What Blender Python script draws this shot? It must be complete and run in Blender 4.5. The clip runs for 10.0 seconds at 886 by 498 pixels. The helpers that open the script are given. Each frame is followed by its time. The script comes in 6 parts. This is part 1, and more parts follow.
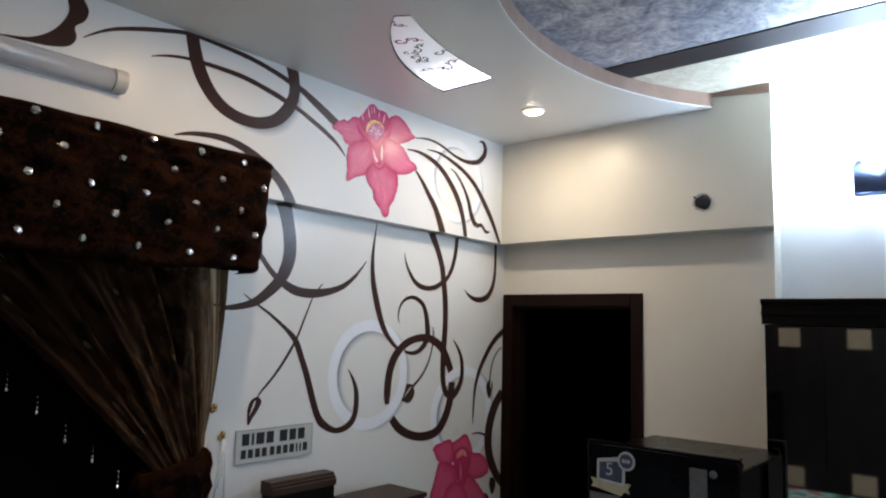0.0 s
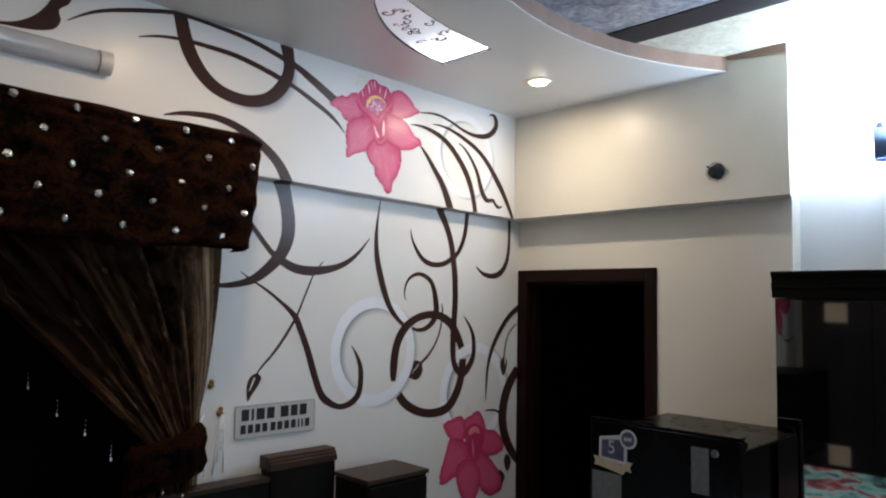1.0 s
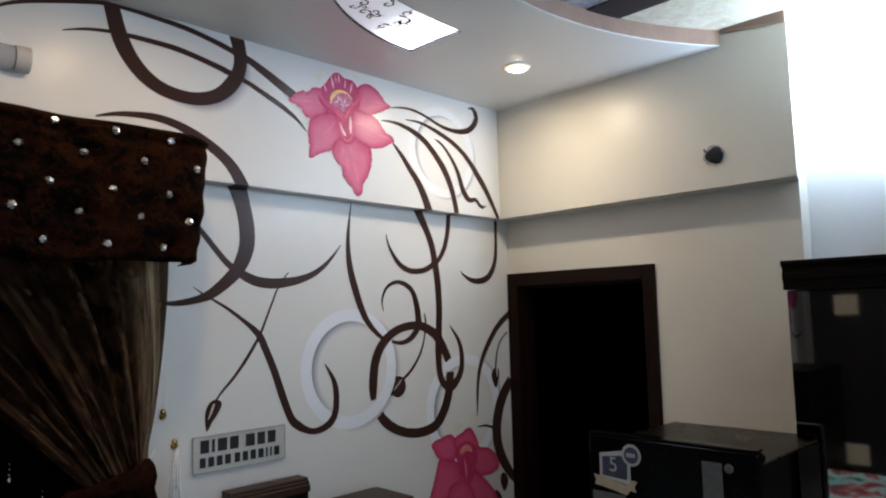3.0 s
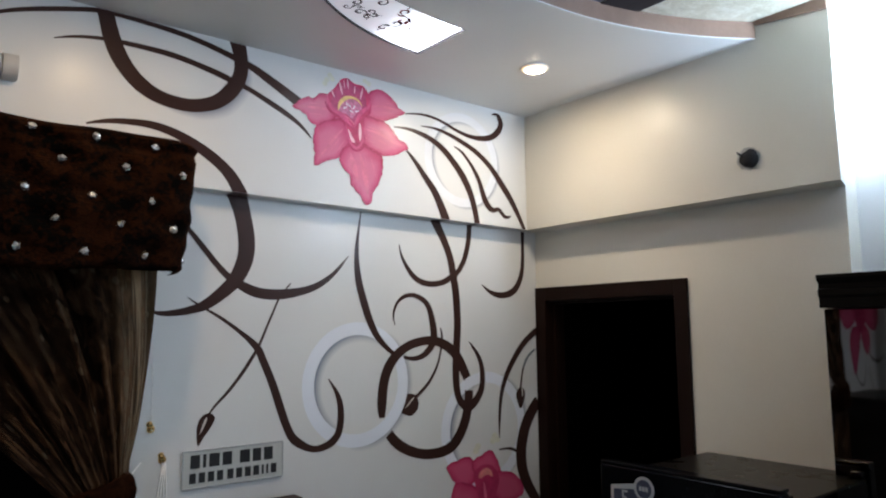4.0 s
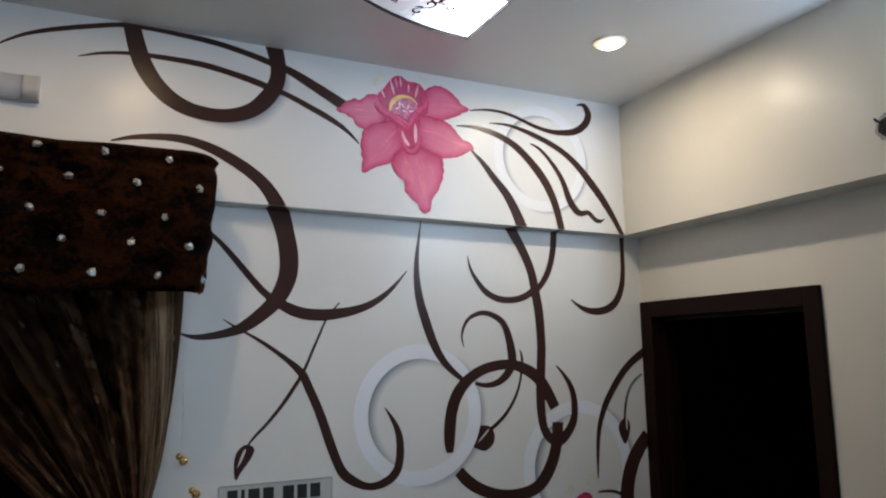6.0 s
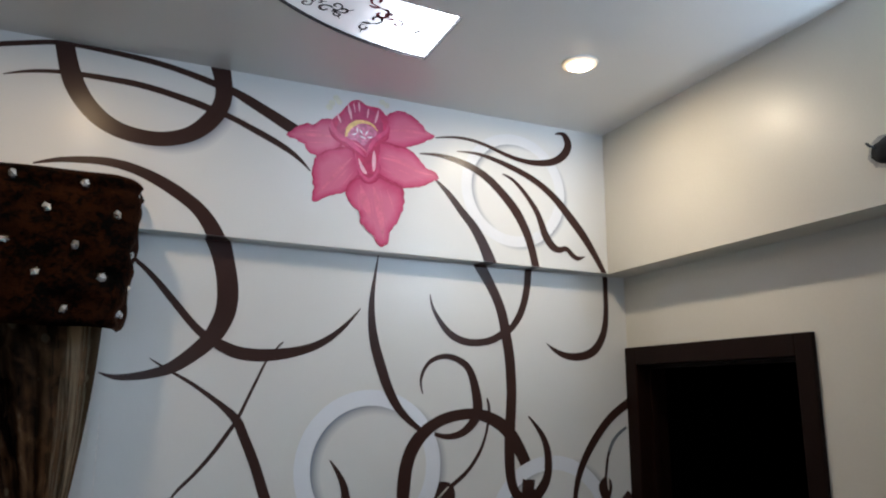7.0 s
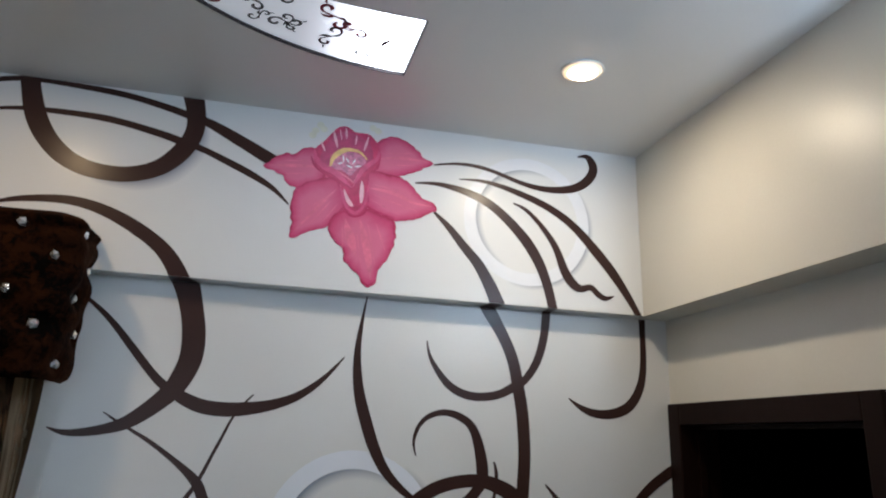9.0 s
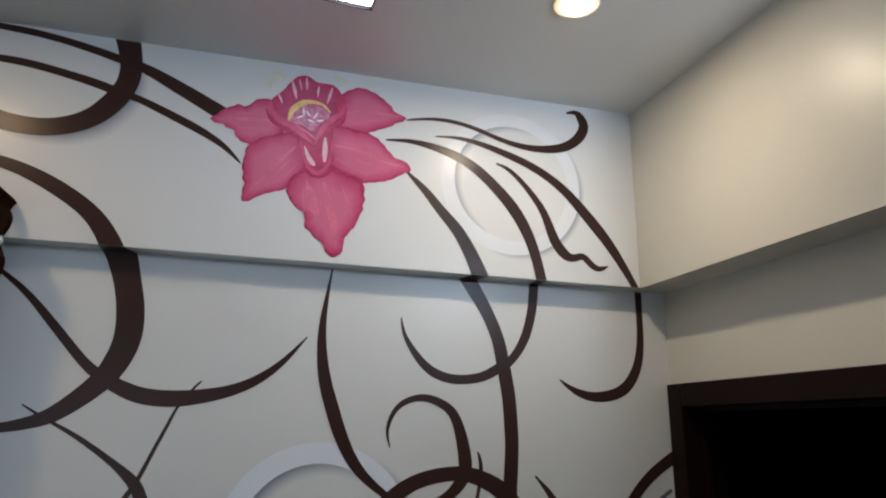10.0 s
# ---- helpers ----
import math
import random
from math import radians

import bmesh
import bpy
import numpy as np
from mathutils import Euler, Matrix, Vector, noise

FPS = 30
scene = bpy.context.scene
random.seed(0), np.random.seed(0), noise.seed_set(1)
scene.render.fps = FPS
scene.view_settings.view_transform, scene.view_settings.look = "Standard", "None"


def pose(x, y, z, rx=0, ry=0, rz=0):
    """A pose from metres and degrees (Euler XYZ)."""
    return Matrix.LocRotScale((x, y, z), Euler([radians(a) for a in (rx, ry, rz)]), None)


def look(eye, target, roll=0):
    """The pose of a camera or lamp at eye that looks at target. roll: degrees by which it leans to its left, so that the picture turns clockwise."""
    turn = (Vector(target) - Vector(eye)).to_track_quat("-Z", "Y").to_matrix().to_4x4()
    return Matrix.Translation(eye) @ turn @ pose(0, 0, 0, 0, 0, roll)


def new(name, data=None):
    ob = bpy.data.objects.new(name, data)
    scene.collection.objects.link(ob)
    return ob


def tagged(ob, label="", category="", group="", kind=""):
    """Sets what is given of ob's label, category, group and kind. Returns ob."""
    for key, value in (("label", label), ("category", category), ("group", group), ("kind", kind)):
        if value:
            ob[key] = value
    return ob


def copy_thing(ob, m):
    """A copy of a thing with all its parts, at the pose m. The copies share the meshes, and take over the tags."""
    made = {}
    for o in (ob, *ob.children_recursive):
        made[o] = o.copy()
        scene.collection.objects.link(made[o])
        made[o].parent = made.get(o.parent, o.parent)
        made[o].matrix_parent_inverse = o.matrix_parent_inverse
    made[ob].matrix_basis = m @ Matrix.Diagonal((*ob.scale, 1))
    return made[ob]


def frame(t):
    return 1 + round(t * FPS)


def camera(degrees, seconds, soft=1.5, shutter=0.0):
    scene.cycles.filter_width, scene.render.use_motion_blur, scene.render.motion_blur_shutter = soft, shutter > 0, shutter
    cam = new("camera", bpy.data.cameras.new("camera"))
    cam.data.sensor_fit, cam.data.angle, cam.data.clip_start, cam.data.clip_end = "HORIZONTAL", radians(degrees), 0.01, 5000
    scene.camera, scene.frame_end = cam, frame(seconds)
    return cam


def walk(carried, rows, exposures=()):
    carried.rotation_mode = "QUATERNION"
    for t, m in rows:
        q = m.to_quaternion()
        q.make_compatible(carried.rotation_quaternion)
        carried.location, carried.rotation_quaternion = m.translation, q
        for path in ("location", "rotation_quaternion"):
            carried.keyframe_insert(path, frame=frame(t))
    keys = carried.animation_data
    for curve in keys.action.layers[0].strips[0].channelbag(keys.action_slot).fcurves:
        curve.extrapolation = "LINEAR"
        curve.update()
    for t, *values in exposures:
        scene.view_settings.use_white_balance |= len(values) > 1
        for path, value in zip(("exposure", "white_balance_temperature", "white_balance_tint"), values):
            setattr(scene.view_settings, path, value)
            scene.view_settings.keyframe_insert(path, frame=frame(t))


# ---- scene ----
cam = camera(65.2, 10.0, soft=2.1)
PATH = [
    (0, (-3.781, -2.729, 1.836), (-2.273, -1.434, 2.054), 1.5),
    (0.5, (-3.639, -2.851, 1.83), (-2.232, -1.438, 1.986), 1.9),
    (1, (-3.562, -2.896, 1.832), (-2.152, -1.486, 1.985), 1.1),
    (1.5, (-3.49, -2.878, 1.824), (-2.035, -1.512, 1.959), 1.1),
    (2, (-3.437, -2.806, 1.822), (-1.939, -1.489, 1.962), 1.1),
    (2.5, (-3.378, -2.748, 1.833), (-1.951, -1.355, 1.988), -0.1),
    (2.7, (-3.338, -2.743, 1.831), (-1.917, -1.347, 2.006), -1.1),
    (4, (-2.903, -2.835, 1.818), (-1.661, -1.284, 2.047), -0.5),
    (4.5, (-2.758, -2.755, 1.827), (-1.69, -1.088, 2.114), -0.9),
    (5, (-2.636, -2.717, 1.82), (-1.615, -1.017, 2.075), -2.3),
    (5.2, (-2.585, -2.709, 1.821), (-1.596, -0.991, 2.082), -1.9),
    (6.5, (-2.1213, -2.746, 1.824), (-1.3314, -0.9364, 2.1413), -0.573),
    (7, (-1.947, -2.6297, 1.8411), (-1.1855, -0.8266, 2.2491), 0.349),
    (7.5, (-1.7755, -2.5508, 1.8534), (-1.1764, -0.6882, 2.267), 0.859),
    (8, (-1.5821, -2.5405, 1.9017), (-1.1452, -0.6372, 2.3359), 2.052),
    (8.5, (-1.4774, -2.5197, 1.8758), (-1.0249, -0.6365, 2.373), 0.037),
    (9, (-1.4459, -2.4429, 1.9011), (-0.9747, -0.5724, 2.4289), 1.504),
    (9.5, (-1.3971, -2.285, 1.9462), (-0.8925, -0.4241, 2.4772), 0.584),
    (10, (-1.3805, -2.1433, 1.8984), (-0.8287, -0.2869, 2.3993), 0.324),
]
walk(cam, [(t, look(eye, target, roll)) for t, eye, target, roll in PATH], exposures=[(0.0, -0.15, 6050, 13.0), (2.5, -0.28, 6050, 13.0), (4.5, -0.31, 6010, 13.0), (6.5, -0.53, 5960, 12.2), (7.0, -0.48, 5960, 12.2), (7.5, -0.52, 5960, 12.2), (9.0, -0.58, 5960, 12.2), (9.5, -0.58, 5990, 12.2), (10.0, -0.79, 6040, 12.2)])

# ---- world and large lights ----
world = bpy.data.worlds.new("world")
scene.world = world
world.use_nodes = True
wn = world.node_tree
sky = wn.nodes.new("ShaderNodeTexSky")
sky.sky_type = "NISHITA"
sky.sun_disc = False
sky.sun_elevation = radians(35)
sky.sun_rotation = radians(160)
wn.links.new(sky.outputs[0], wn.nodes["Background"].inputs[0])
wn.nodes["Background"].inputs[1].default_value = 0.08

WARM, AMBER, COOL = (1.0, 0.81, 0.55), (1.0, 0.69, 0.36), (0.66, 0.83, 1.0)
SCONCE_W, FILL_W, GLASS_GLOW = 178, 26.0, 17.0


def lamp(name, kind, watts, colour, m, size=0.1, size_y=0.0, spread=180.0):
    d = bpy.data.lights.new(name, kind)
    d.energy, d.color = watts, colour
    if kind == "AREA":
        d.shape = "RECTANGLE" if size_y else "DISK"
        d.size = size
        if size_y:
            d.size_y = size_y
        d.spread = radians(spread)
    else:
        d.shadow_soft_size = size
    ob = new(name, d)
    ob.matrix_world = m
    return ob


# fill light added at an unseen window behind the walk
lamp("added_fill_light", "AREA", FILL_W, (0.70, 0.84, 1.0), pose(-2.9, -5.62, 1.75, 90, 0, 0), 2.5, 1.4)


# ---- materials ----
def node_mat(name):
    m = bpy.data.materials.new(name)
    m.use_nodes = True
    nt = m.node_tree
    return m, nt, nt.nodes["Principled BSDF"]


def surface(name, colour, rough=0.5, metal=0.0, vary=0.12, scale=6.0, fine=60.0, bump=0.05, spec=0.5, coat=0.0, sheen=0.0, stretch=(1, 1, 1)):
    """A paint, wood, cloth or metal with variation at two scales and a fine relief."""
    m, nt, b = node_mat(name)
    co = nt.nodes.new("ShaderNodeTexCoord")
    mp = nt.nodes.new("ShaderNodeMapping")
    mp.inputs["Scale"].default_value = stretch
    nt.links.new(co.outputs["Object"], mp.inputs[0])
    big, small = nt.nodes.new("ShaderNodeTexNoise"), nt.nodes.new("ShaderNodeTexNoise")
    big.inputs["Scale"].default_value, small.inputs["Scale"].default_value = scale, fine
    big.inputs["Detail"].default_value, small.inputs["Detail"].default_value = 4, 3
    for n in (big, small):
        nt.links.new(mp.outputs[0], n.inputs["Vector"])
    add = nt.nodes.new("ShaderNodeMath")
    add.operation = "MULTIPLY_ADD"
    add.inputs[1].default_value = 0.35
    nt.links.new(small.outputs["Fac"], add.inputs[0])
    nt.links.new(big.outputs["Fac"], add.inputs[2])
    ramp = nt.nodes.new("ShaderNodeValToRGB")
    ramp.color_ramp.elements[0].position, ramp.color_ramp.elements[1].position = 0.4, 0.95
    ramp.color_ramp.elements[0].color = (*[c * (1 - vary) for c in colour], 1)
    ramp.color_ramp.elements[1].color = (*[min(1, c * (1 + vary)) for c in colour], 1)
    nt.links.new(add.outputs[0], ramp.inputs[0])
    nt.links.new(ramp.outputs[0], b.inputs["Base Color"])
    b.inputs["Metallic"].default_value = metal
    b.inputs["Specular IOR Level"].default_value = spec
    b.inputs["Coat Weight"].default_value = coat
    b.inputs["Coat Roughness"].default_value = 0.08
    if sheen:
        b.inputs["Sheen Weight"].default_value = sheen
        b.inputs["Sheen Roughness"].default_value = 0.35
        b.inputs["Sheen Tint"].default_value = (*[min(1, c * 6) for c in colour], 1)
    rr = nt.nodes.new("ShaderNodeMapRange")
    rr.inputs["To Min"].default_value, rr.inputs["To Max"].default_value = max(0.02, rough - 0.03), rough + 0.03
    nt.links.new(big.outputs["Fac"], rr.inputs[0])
    nt.links.new(rr.outputs[0], b.inputs["Roughness"])
    if bump:
        bp = nt.nodes.new("ShaderNodeBump")
        bp.inputs["Strength"].default_value, bp.inputs["Distance"].default_value = bump, 0.004
        nt.links.new(small.outputs["Fac"], bp.inputs["Height"])
        nt.links.new(bp.outputs[0], b.inputs["Normal"])
    return m


def glow(name, colour, strength):
    m, nt, b = node_mat(name)
    b.inputs["Base Color"].default_value = (0.8, 0.8, 0.8, 1)
    b.inputs["Emission Color"].default_value = (*colour, 1)
    b.inputs["Emission Strength"].default_value = strength
    return m


def clear_glass(name, colour=(1, 1, 1), rough=0.0):
    m, nt, b = node_mat(name)
    b.inputs["Base Color"].default_value = (*colour, 1)
    b.inputs["Transmission Weight"].default_value = 1
    b.inputs["Roughness"].default_value = rough
    b.inputs["IOR"].default_value = 1.5
    return m


WALL = surface("wall_paint_white", (0.76, 0.76, 0.745), 0.29, vary=0.03, scale=1.5, fine=140, bump=0.03, spec=0.22)
CREAM = surface("wall_paint_cream", (0.685, 0.655, 0.585), 0.36, spec=0.45, vary=0.05, scale=1.5, fine=110, bump=0.05)
PALE = surface("wall_paint_pale", (0.78, 0.78, 0.78), 0.4, vary=0.03, scale=1.5, fine=140, bump=0.04)
CEIL = surface("ceiling_paint", (0.75, 0.73, 0.70), 0.31, spec=0.55, vary=0.03, scale=1.2, fine=120, bump=0.02)
PLAIN = surface("far_wall_paint", (0.36, 0.34, 0.31), 0.6, vary=0.05, scale=2, fine=90)
FASCIA = surface("fascia_brown_paint", (0.25, 0.155, 0.11), 0.45, vary=0.16, scale=9, fine=70, bump=0.08)
EDGE = surface("fascia_white_edge", (0.8, 0.8, 0.78), 0.4, vary=0.03)
DARKWOOD = surface("dark_stained_wood", (0.0110, 0.0040, 0.0026), 0.5, spec=0.12, vary=0.35, scale=5, fine=55, bump=0.1, stretch=(1, 1, 0.15))
BEAMWOOD = surface("dark_ceiling_strip", (0.026, 0.020, 0.021), 0.6, spec=0.2, vary=0.3, scale=6, fine=60, bump=0.1, stretch=(1, 0.2, 1))
BROWNWOOD = surface("brown_veneer", (0.034, 0.018, 0.0115), 0.45, spec=0.25, vary=0.3, scale=6, fine=50, bump=0.06, stretch=(0.2, 1, 1))
BLACKWOOD = surface("near_black_wood", (0.0045, 0.0036, 0.0032), 0.45, spec=0.12, vary=0.4, scale=5, fine=50, bump=0.06, stretch=(1, 1, 0.2))
FARWOOD = surface("dark_wardrobe_veneer", (0.017, 0.0145, 0.0155), 0.45, spec=0.25, vary=0.4, scale=5, fine=50, bump=0.06, stretch=(1, 1, 0.2))
CREAMWOOD = surface("cream_inlay", (0.72, 0.60, 0.43), 0.4, vary=0.1, scale=12, fine=80)
PASSAGE = surface("passage_darkness_paint", (0.004, 0.0035, 0.003), 0.9, vary=0.3, scale=3, spec=0.0)
FLOOR = surface("floor_tile", (0.15, 0.125, 0.105), 0.2, vary=0.12, scale=3, fine=30, bump=0.03)
GROUT = surface("floor_grout", (0.1, 0.09, 0.08), 0.8)
STEM = surface("mural_brown", (0.044, 0.0205, 0.0165), 0.29, spec=0.22, vary=0.12, scale=7, fine=110, bump=0.03)
RING = surface("mural_ring_white", (0.83, 0.86, 0.92), 0.29, spec=0.22, vary=0.03, scale=5, fine=110, bump=0.02)
RINGTHIN = surface("mural_ring_thin_white", (0.805, 0.815, 0.84), 0.29, spec=0.22, vary=0.05, scale=7, fine=110, bump=0.02)
SLATESTEM = surface("mural_slate_stem", (0.17, 0.19, 0.21), 0.29, spec=0.22, vary=0.2, scale=9, fine=110, bump=0.02)
SLIT = surface("mural_slit_cream", (0.70, 0.66, 0.60), 0.29, spec=0.22, vary=0.06)
YELLOW = surface("mural_yellow", (0.80, 0.58, 0.24), 0.29, spec=0.22, vary=0.2, scale=30)
THROAT = surface("mural_throat_mauve", (0.58, 0.20, 0.32), 0.29, spec=0.22, vary=0.5, scale=60, fine=200)
GLINT = surface("mural_pink_glint", (0.85, 0.52, 0.60), 0.29, spec=0.22, vary=0.15, scale=30)
PINKDEEP = surface("mural_deep_pink", (0.47, 0.035, 0.115), 0.29, spec=0.22, vary=0.25, scale=14, fine=90, bump=0.02)
PINKLIGHT = surface("mural_light_pink", (0.72, 0.185, 0.285), 0.29, spec=0.22, vary=0.2, scale=16, fine=90, bump=0.02)
POLLEN = surface("mural_faint_yellow", (0.75, 0.74, 0.62), 0.29, spec=0.22, vary=0.1, scale=40)
NEARBLACK = surface("near_black_fill", (0.0025, 0.0022, 0.0022), 0.95, vary=0.3, scale=6, fine=80, spec=0.0)
GOLD = surface("polished_brass", (0.80, 0.52, 0.20), 0.18, 1.0, vary=0.1, scale=20)
CORD = surface("white_cord", (0.82, 0.80, 0.77), 0.7, vary=0.1, scale=60)
CHROME = surface("chrome", (0.75, 0.76, 0.78), 0.1, 1.0, vary=0.04)
TUBEBODY = surface("white_metal_batten", (0.62, 0.62, 0.62), 0.4, vary=0.05, scale=8)
TUBECAP = surface("tube_end_cap", (0.55, 0.54, 0.52), 0.3, vary=0.05, scale=8)
TUBEGLASS = surface("unlit_tube_diffuser", (0.38, 0.39, 0.41), 0.25, vary=0.05, scale=5, stretch=(0.2, 1, 1))
PLATE = surface("sign_plate", (0.54, 0.545, 0.52), 0.35, vary=0.08, scale=10, fine=80)
PLATEEDGE = surface("sign_edge", (0.42, 0.43, 0.43), 0.35, vary=0.1)
INK = surface("black_ink", (0.012, 0.012, 0.014), 0.5, vary=0.2)
FRIDGE = surface("black_gloss_steel", (0.0025, 0.0028, 0.004), 0.2, vary=0.3, scale=4, bump=0.0, spec=0.1)
FRIDGETOP = surface("black_gloss_top", (0.008, 0.007, 0.006), 0.28, vary=0.5, scale=14, bump=0.02, spec=0.16)
STICKERPALE = surface("sticker_cream", (0.42, 0.36, 0.26), 0.45, vary=0.1, scale=30)
STICKERWHITE = surface("sticker_white", (0.48, 0.49, 0.53), 0.4, vary=0.05)
STICKERNAVY = surface("sticker_navy", (0.05, 0.06, 0.11), 0.4, vary=0.3, scale=25)
REFLECTGREY = surface("door_reflection_grey", (0.11, 0.115, 0.12), 0.5, vary=0.25, scale=40, fine=160)
GREYSTEEL = surface("dull_grey_steel", (0.20, 0.20, 0.21), 0.35, 0.8, vary=0.15, scale=30)
LAMPBODY = surface("wall_lamp_blue_grey", (0.15, 0.21, 0.40), 0.4, 0.0, vary=0.15, scale=12)
HOLE = surface("rough_black_hole", (0.01, 0.01, 0.012), 0.9, vary=0.4, scale=40, fine=150, bump=0.5)
PLASTER = surface("chipped_grey_plaster", (0.38, 0.37, 0.36), 0.85, vary=0.25, scale=30, fine=150, bump=0.4)
PVC = surface("window_white_pvc", (0.75, 0.75, 0.75), 0.3, vary=0.03)
BULB = glow("cool_bulb", (0.75, 0.88, 1.0), 9.0)
HALOGLOW = glow("amber_halo_ring", (1.0, 0.66, 0.32), 1.7)
SPOTGLOW = glow("warm_spot_lens", (1.0, 0.80, 0.52), 45.0)
GLASS = clear_glass("clear_glass")


def mirror_mat():
    m, nt, b = node_mat("dark_mirror")
    b.inputs["Base Color"].default_value = (0.46, 0.45, 0.43, 1)
    b.inputs["Metallic"].default_value = 1
    n = nt.nodes.new("ShaderNodeTexNoise")
    n.inputs["Scale"].default_value = 3
    r = nt.nodes.new("ShaderNodeMapRange")
    r.inputs["To Min"].default_value, r.inputs["To Max"].default_value = 0.01, 0.05
    nt.links.new(n.outputs["Fac"], r.inputs[0])
    nt.links.new(r.outputs[0], b.inputs["Roughness"])
    return m


MIRROR = mirror_mat()


def sheer_mat():
    """Thin brown net: dense where the folds lie on one another, see-through in the single layer along its outer side, with a sewn hem and pale woven leaves."""
    m, nt, b = node_mat("sheer_brown_net")
    co = nt.nodes.new("ShaderNodeTexCoord")
    sep = nt.nodes.new("ShaderNodeSeparateXYZ")
    nt.links.new(co.outputs["UV"], sep.inputs[0])

    def noise_of(stretch, detail, distort=0.0):
        mp = nt.nodes.new("ShaderNodeMapping")
        mp.inputs["Scale"].default_value = stretch
        nz = nt.nodes.new("ShaderNodeTexNoise")
        nz.inputs["Scale"].default_value, nz.inputs["Detail"].default_value, nz.inputs["Distortion"].default_value = 1.0, detail, distort
        nt.links.new(co.outputs["UV"], mp.inputs[0])
        nt.links.new(mp.outputs[0], nz.inputs["Vector"])
        return nz.outputs["Fac"]

    def ramp_of(fac, stops):
        r = nt.nodes.new("ShaderNodeValToRGB")
        e = r.color_ramp.elements
        e[0].position, e[1].position = stops[0][0], stops[-1][0]
        for el, (_, c) in ((e[0], stops[0]), (e[1], stops[-1])):
            el.color = c if isinstance(c, tuple) else (c, c, c, 1)
        for at, c in stops[1:-1]:
            e.new(at).color = c if isinstance(c, tuple) else (c, c, c, 1)
        nt.links.new(fac, r.inputs[0])
        return r.outputs[0]

    def calc(op, a, c):
        n = nt.nodes.new("ShaderNodeMath")
        n.operation = op
        for k, v in enumerate((a, c)):
            if isinstance(v, float):
                n.inputs[k].default_value = v
            else:
                nt.links.new(v, n.inputs[k])
        return n.outputs[0]

    def blend(fac, a, c):
        n = nt.nodes.new("ShaderNodeMix")
        n.data_type = "RGBA"
        nt.links.new(fac, n.inputs[0])
        for k, v in ((6, a), (7, c)):
            if isinstance(v, tuple):
                n.inputs[k].default_value = v
            else:
                nt.links.new(v, n.inputs[k])
        return n.outputs[2]
    folds, threads, cloud = noise_of((34, 0.8, 1), 2, 0.3), noise_of((95, 4.0, 1), 3, 0.8), noise_of((24, 17, 1), 6, 0.8)
    tone = calc("ADD", calc("MULTIPLY", folds, 0.45), calc("ADD", calc("MULTIPLY", threads, 0.16), calc("MULTIPLY", cloud, 0.70)))
    colour = ramp_of(tone, [(0.48, (0.0045, 0.0032, 0.0026, 1)), (0.62, (0.021, 0.0112, 0.0066, 1)), (0.75, (0.055, 0.029, 0.0155, 1)), (0.88, (0.10, 0.064, 0.037, 1))])
    # paler towards the outer side: light through the net put into its colour
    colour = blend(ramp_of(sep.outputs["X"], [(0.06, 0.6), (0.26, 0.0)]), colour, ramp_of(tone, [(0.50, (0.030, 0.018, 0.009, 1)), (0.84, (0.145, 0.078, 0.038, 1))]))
    # woven leaves, scattered
    mp = nt.nodes.new("ShaderNodeMapping")
    mp.inputs["Scale"].default_value = (13, 12, 1)
    nt.links.new(co.outputs["UV"], mp.inputs[0])
    vo = nt.nodes.new("ShaderNodeTexVoronoi")
    vo.inputs["Scale"].default_value = 1.0
    nt.links.new(mp.outputs[0], vo.inputs["Vector"])
    ragged = calc("ADD", vo.outputs["Distance"], calc("MULTIPLY", cloud, 0.25))
    leaf = ramp_of(ragged, [(0.24, 0.75), (0.30, 0.0)])
    colour = blend(leaf, colour, (0.13, 0.097, 0.062, 1))
    # hem along the outer edge, then the single layer, then the gathered folds
    hem = ramp_of(sep.outputs["X"], [(0.016, 1.0), (0.021, 0.0)])
    colour = blend(hem, colour, (0.055, 0.028, 0.013, 1))
    single = ramp_of(sep.outputs["X"], [(0.08, 1.0), (0.16, 0.0)])
    layers = calc("MULTIPLY", ramp_of(folds, [(0.38, 0.995), (0.62, 0.965)]), ramp_of(sep.outputs["X"], [(0.20, 1.0), (0.38, 0.88), (0.65, 0.66)]))
    gathered = ramp_of(sep.outputs["Y"], [(0.30, 0.0), (0.58, 0.97)])
    layers = calc("ADD", layers, calc("MULTIPLY", calc("SUBTRACT", 1.0, layers), gathered))
    thin = ramp_of(calc("ADD", calc("MULTIPLY", threads, 0.5), calc("MULTIPLY", noise_of((24, 1.8, 1), 3, 0.6), 0.9)), [(0.56, 0.97), (0.68, 0.78), (0.80, 0.40)])
    dense = calc("MAXIMUM", calc("MAXIMUM", blend(single, layers, thin), calc("MULTIPLY", hem, 0.86)), leaf)
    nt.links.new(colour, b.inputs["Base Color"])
    b.inputs["Roughness"].default_value = 0.9
    b.inputs["Specular IOR Level"].default_value = 0.0
    see = nt.nodes.new("ShaderNodeBsdfTransparent")
    see.inputs[0].default_value = (0.68, 0.53, 0.36, 1)
    mx = nt.nodes.new("ShaderNodeMixShader")
    nt.links.new(dense, mx.inputs[0])
    nt.links.new(see.outputs[0], mx.inputs[1])
    nt.links.new(b.outputs[0], mx.inputs[2])
    nt.links.new(mx.outputs[0], nt.nodes["Material Output"].inputs[0])
    return m


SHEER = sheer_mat()


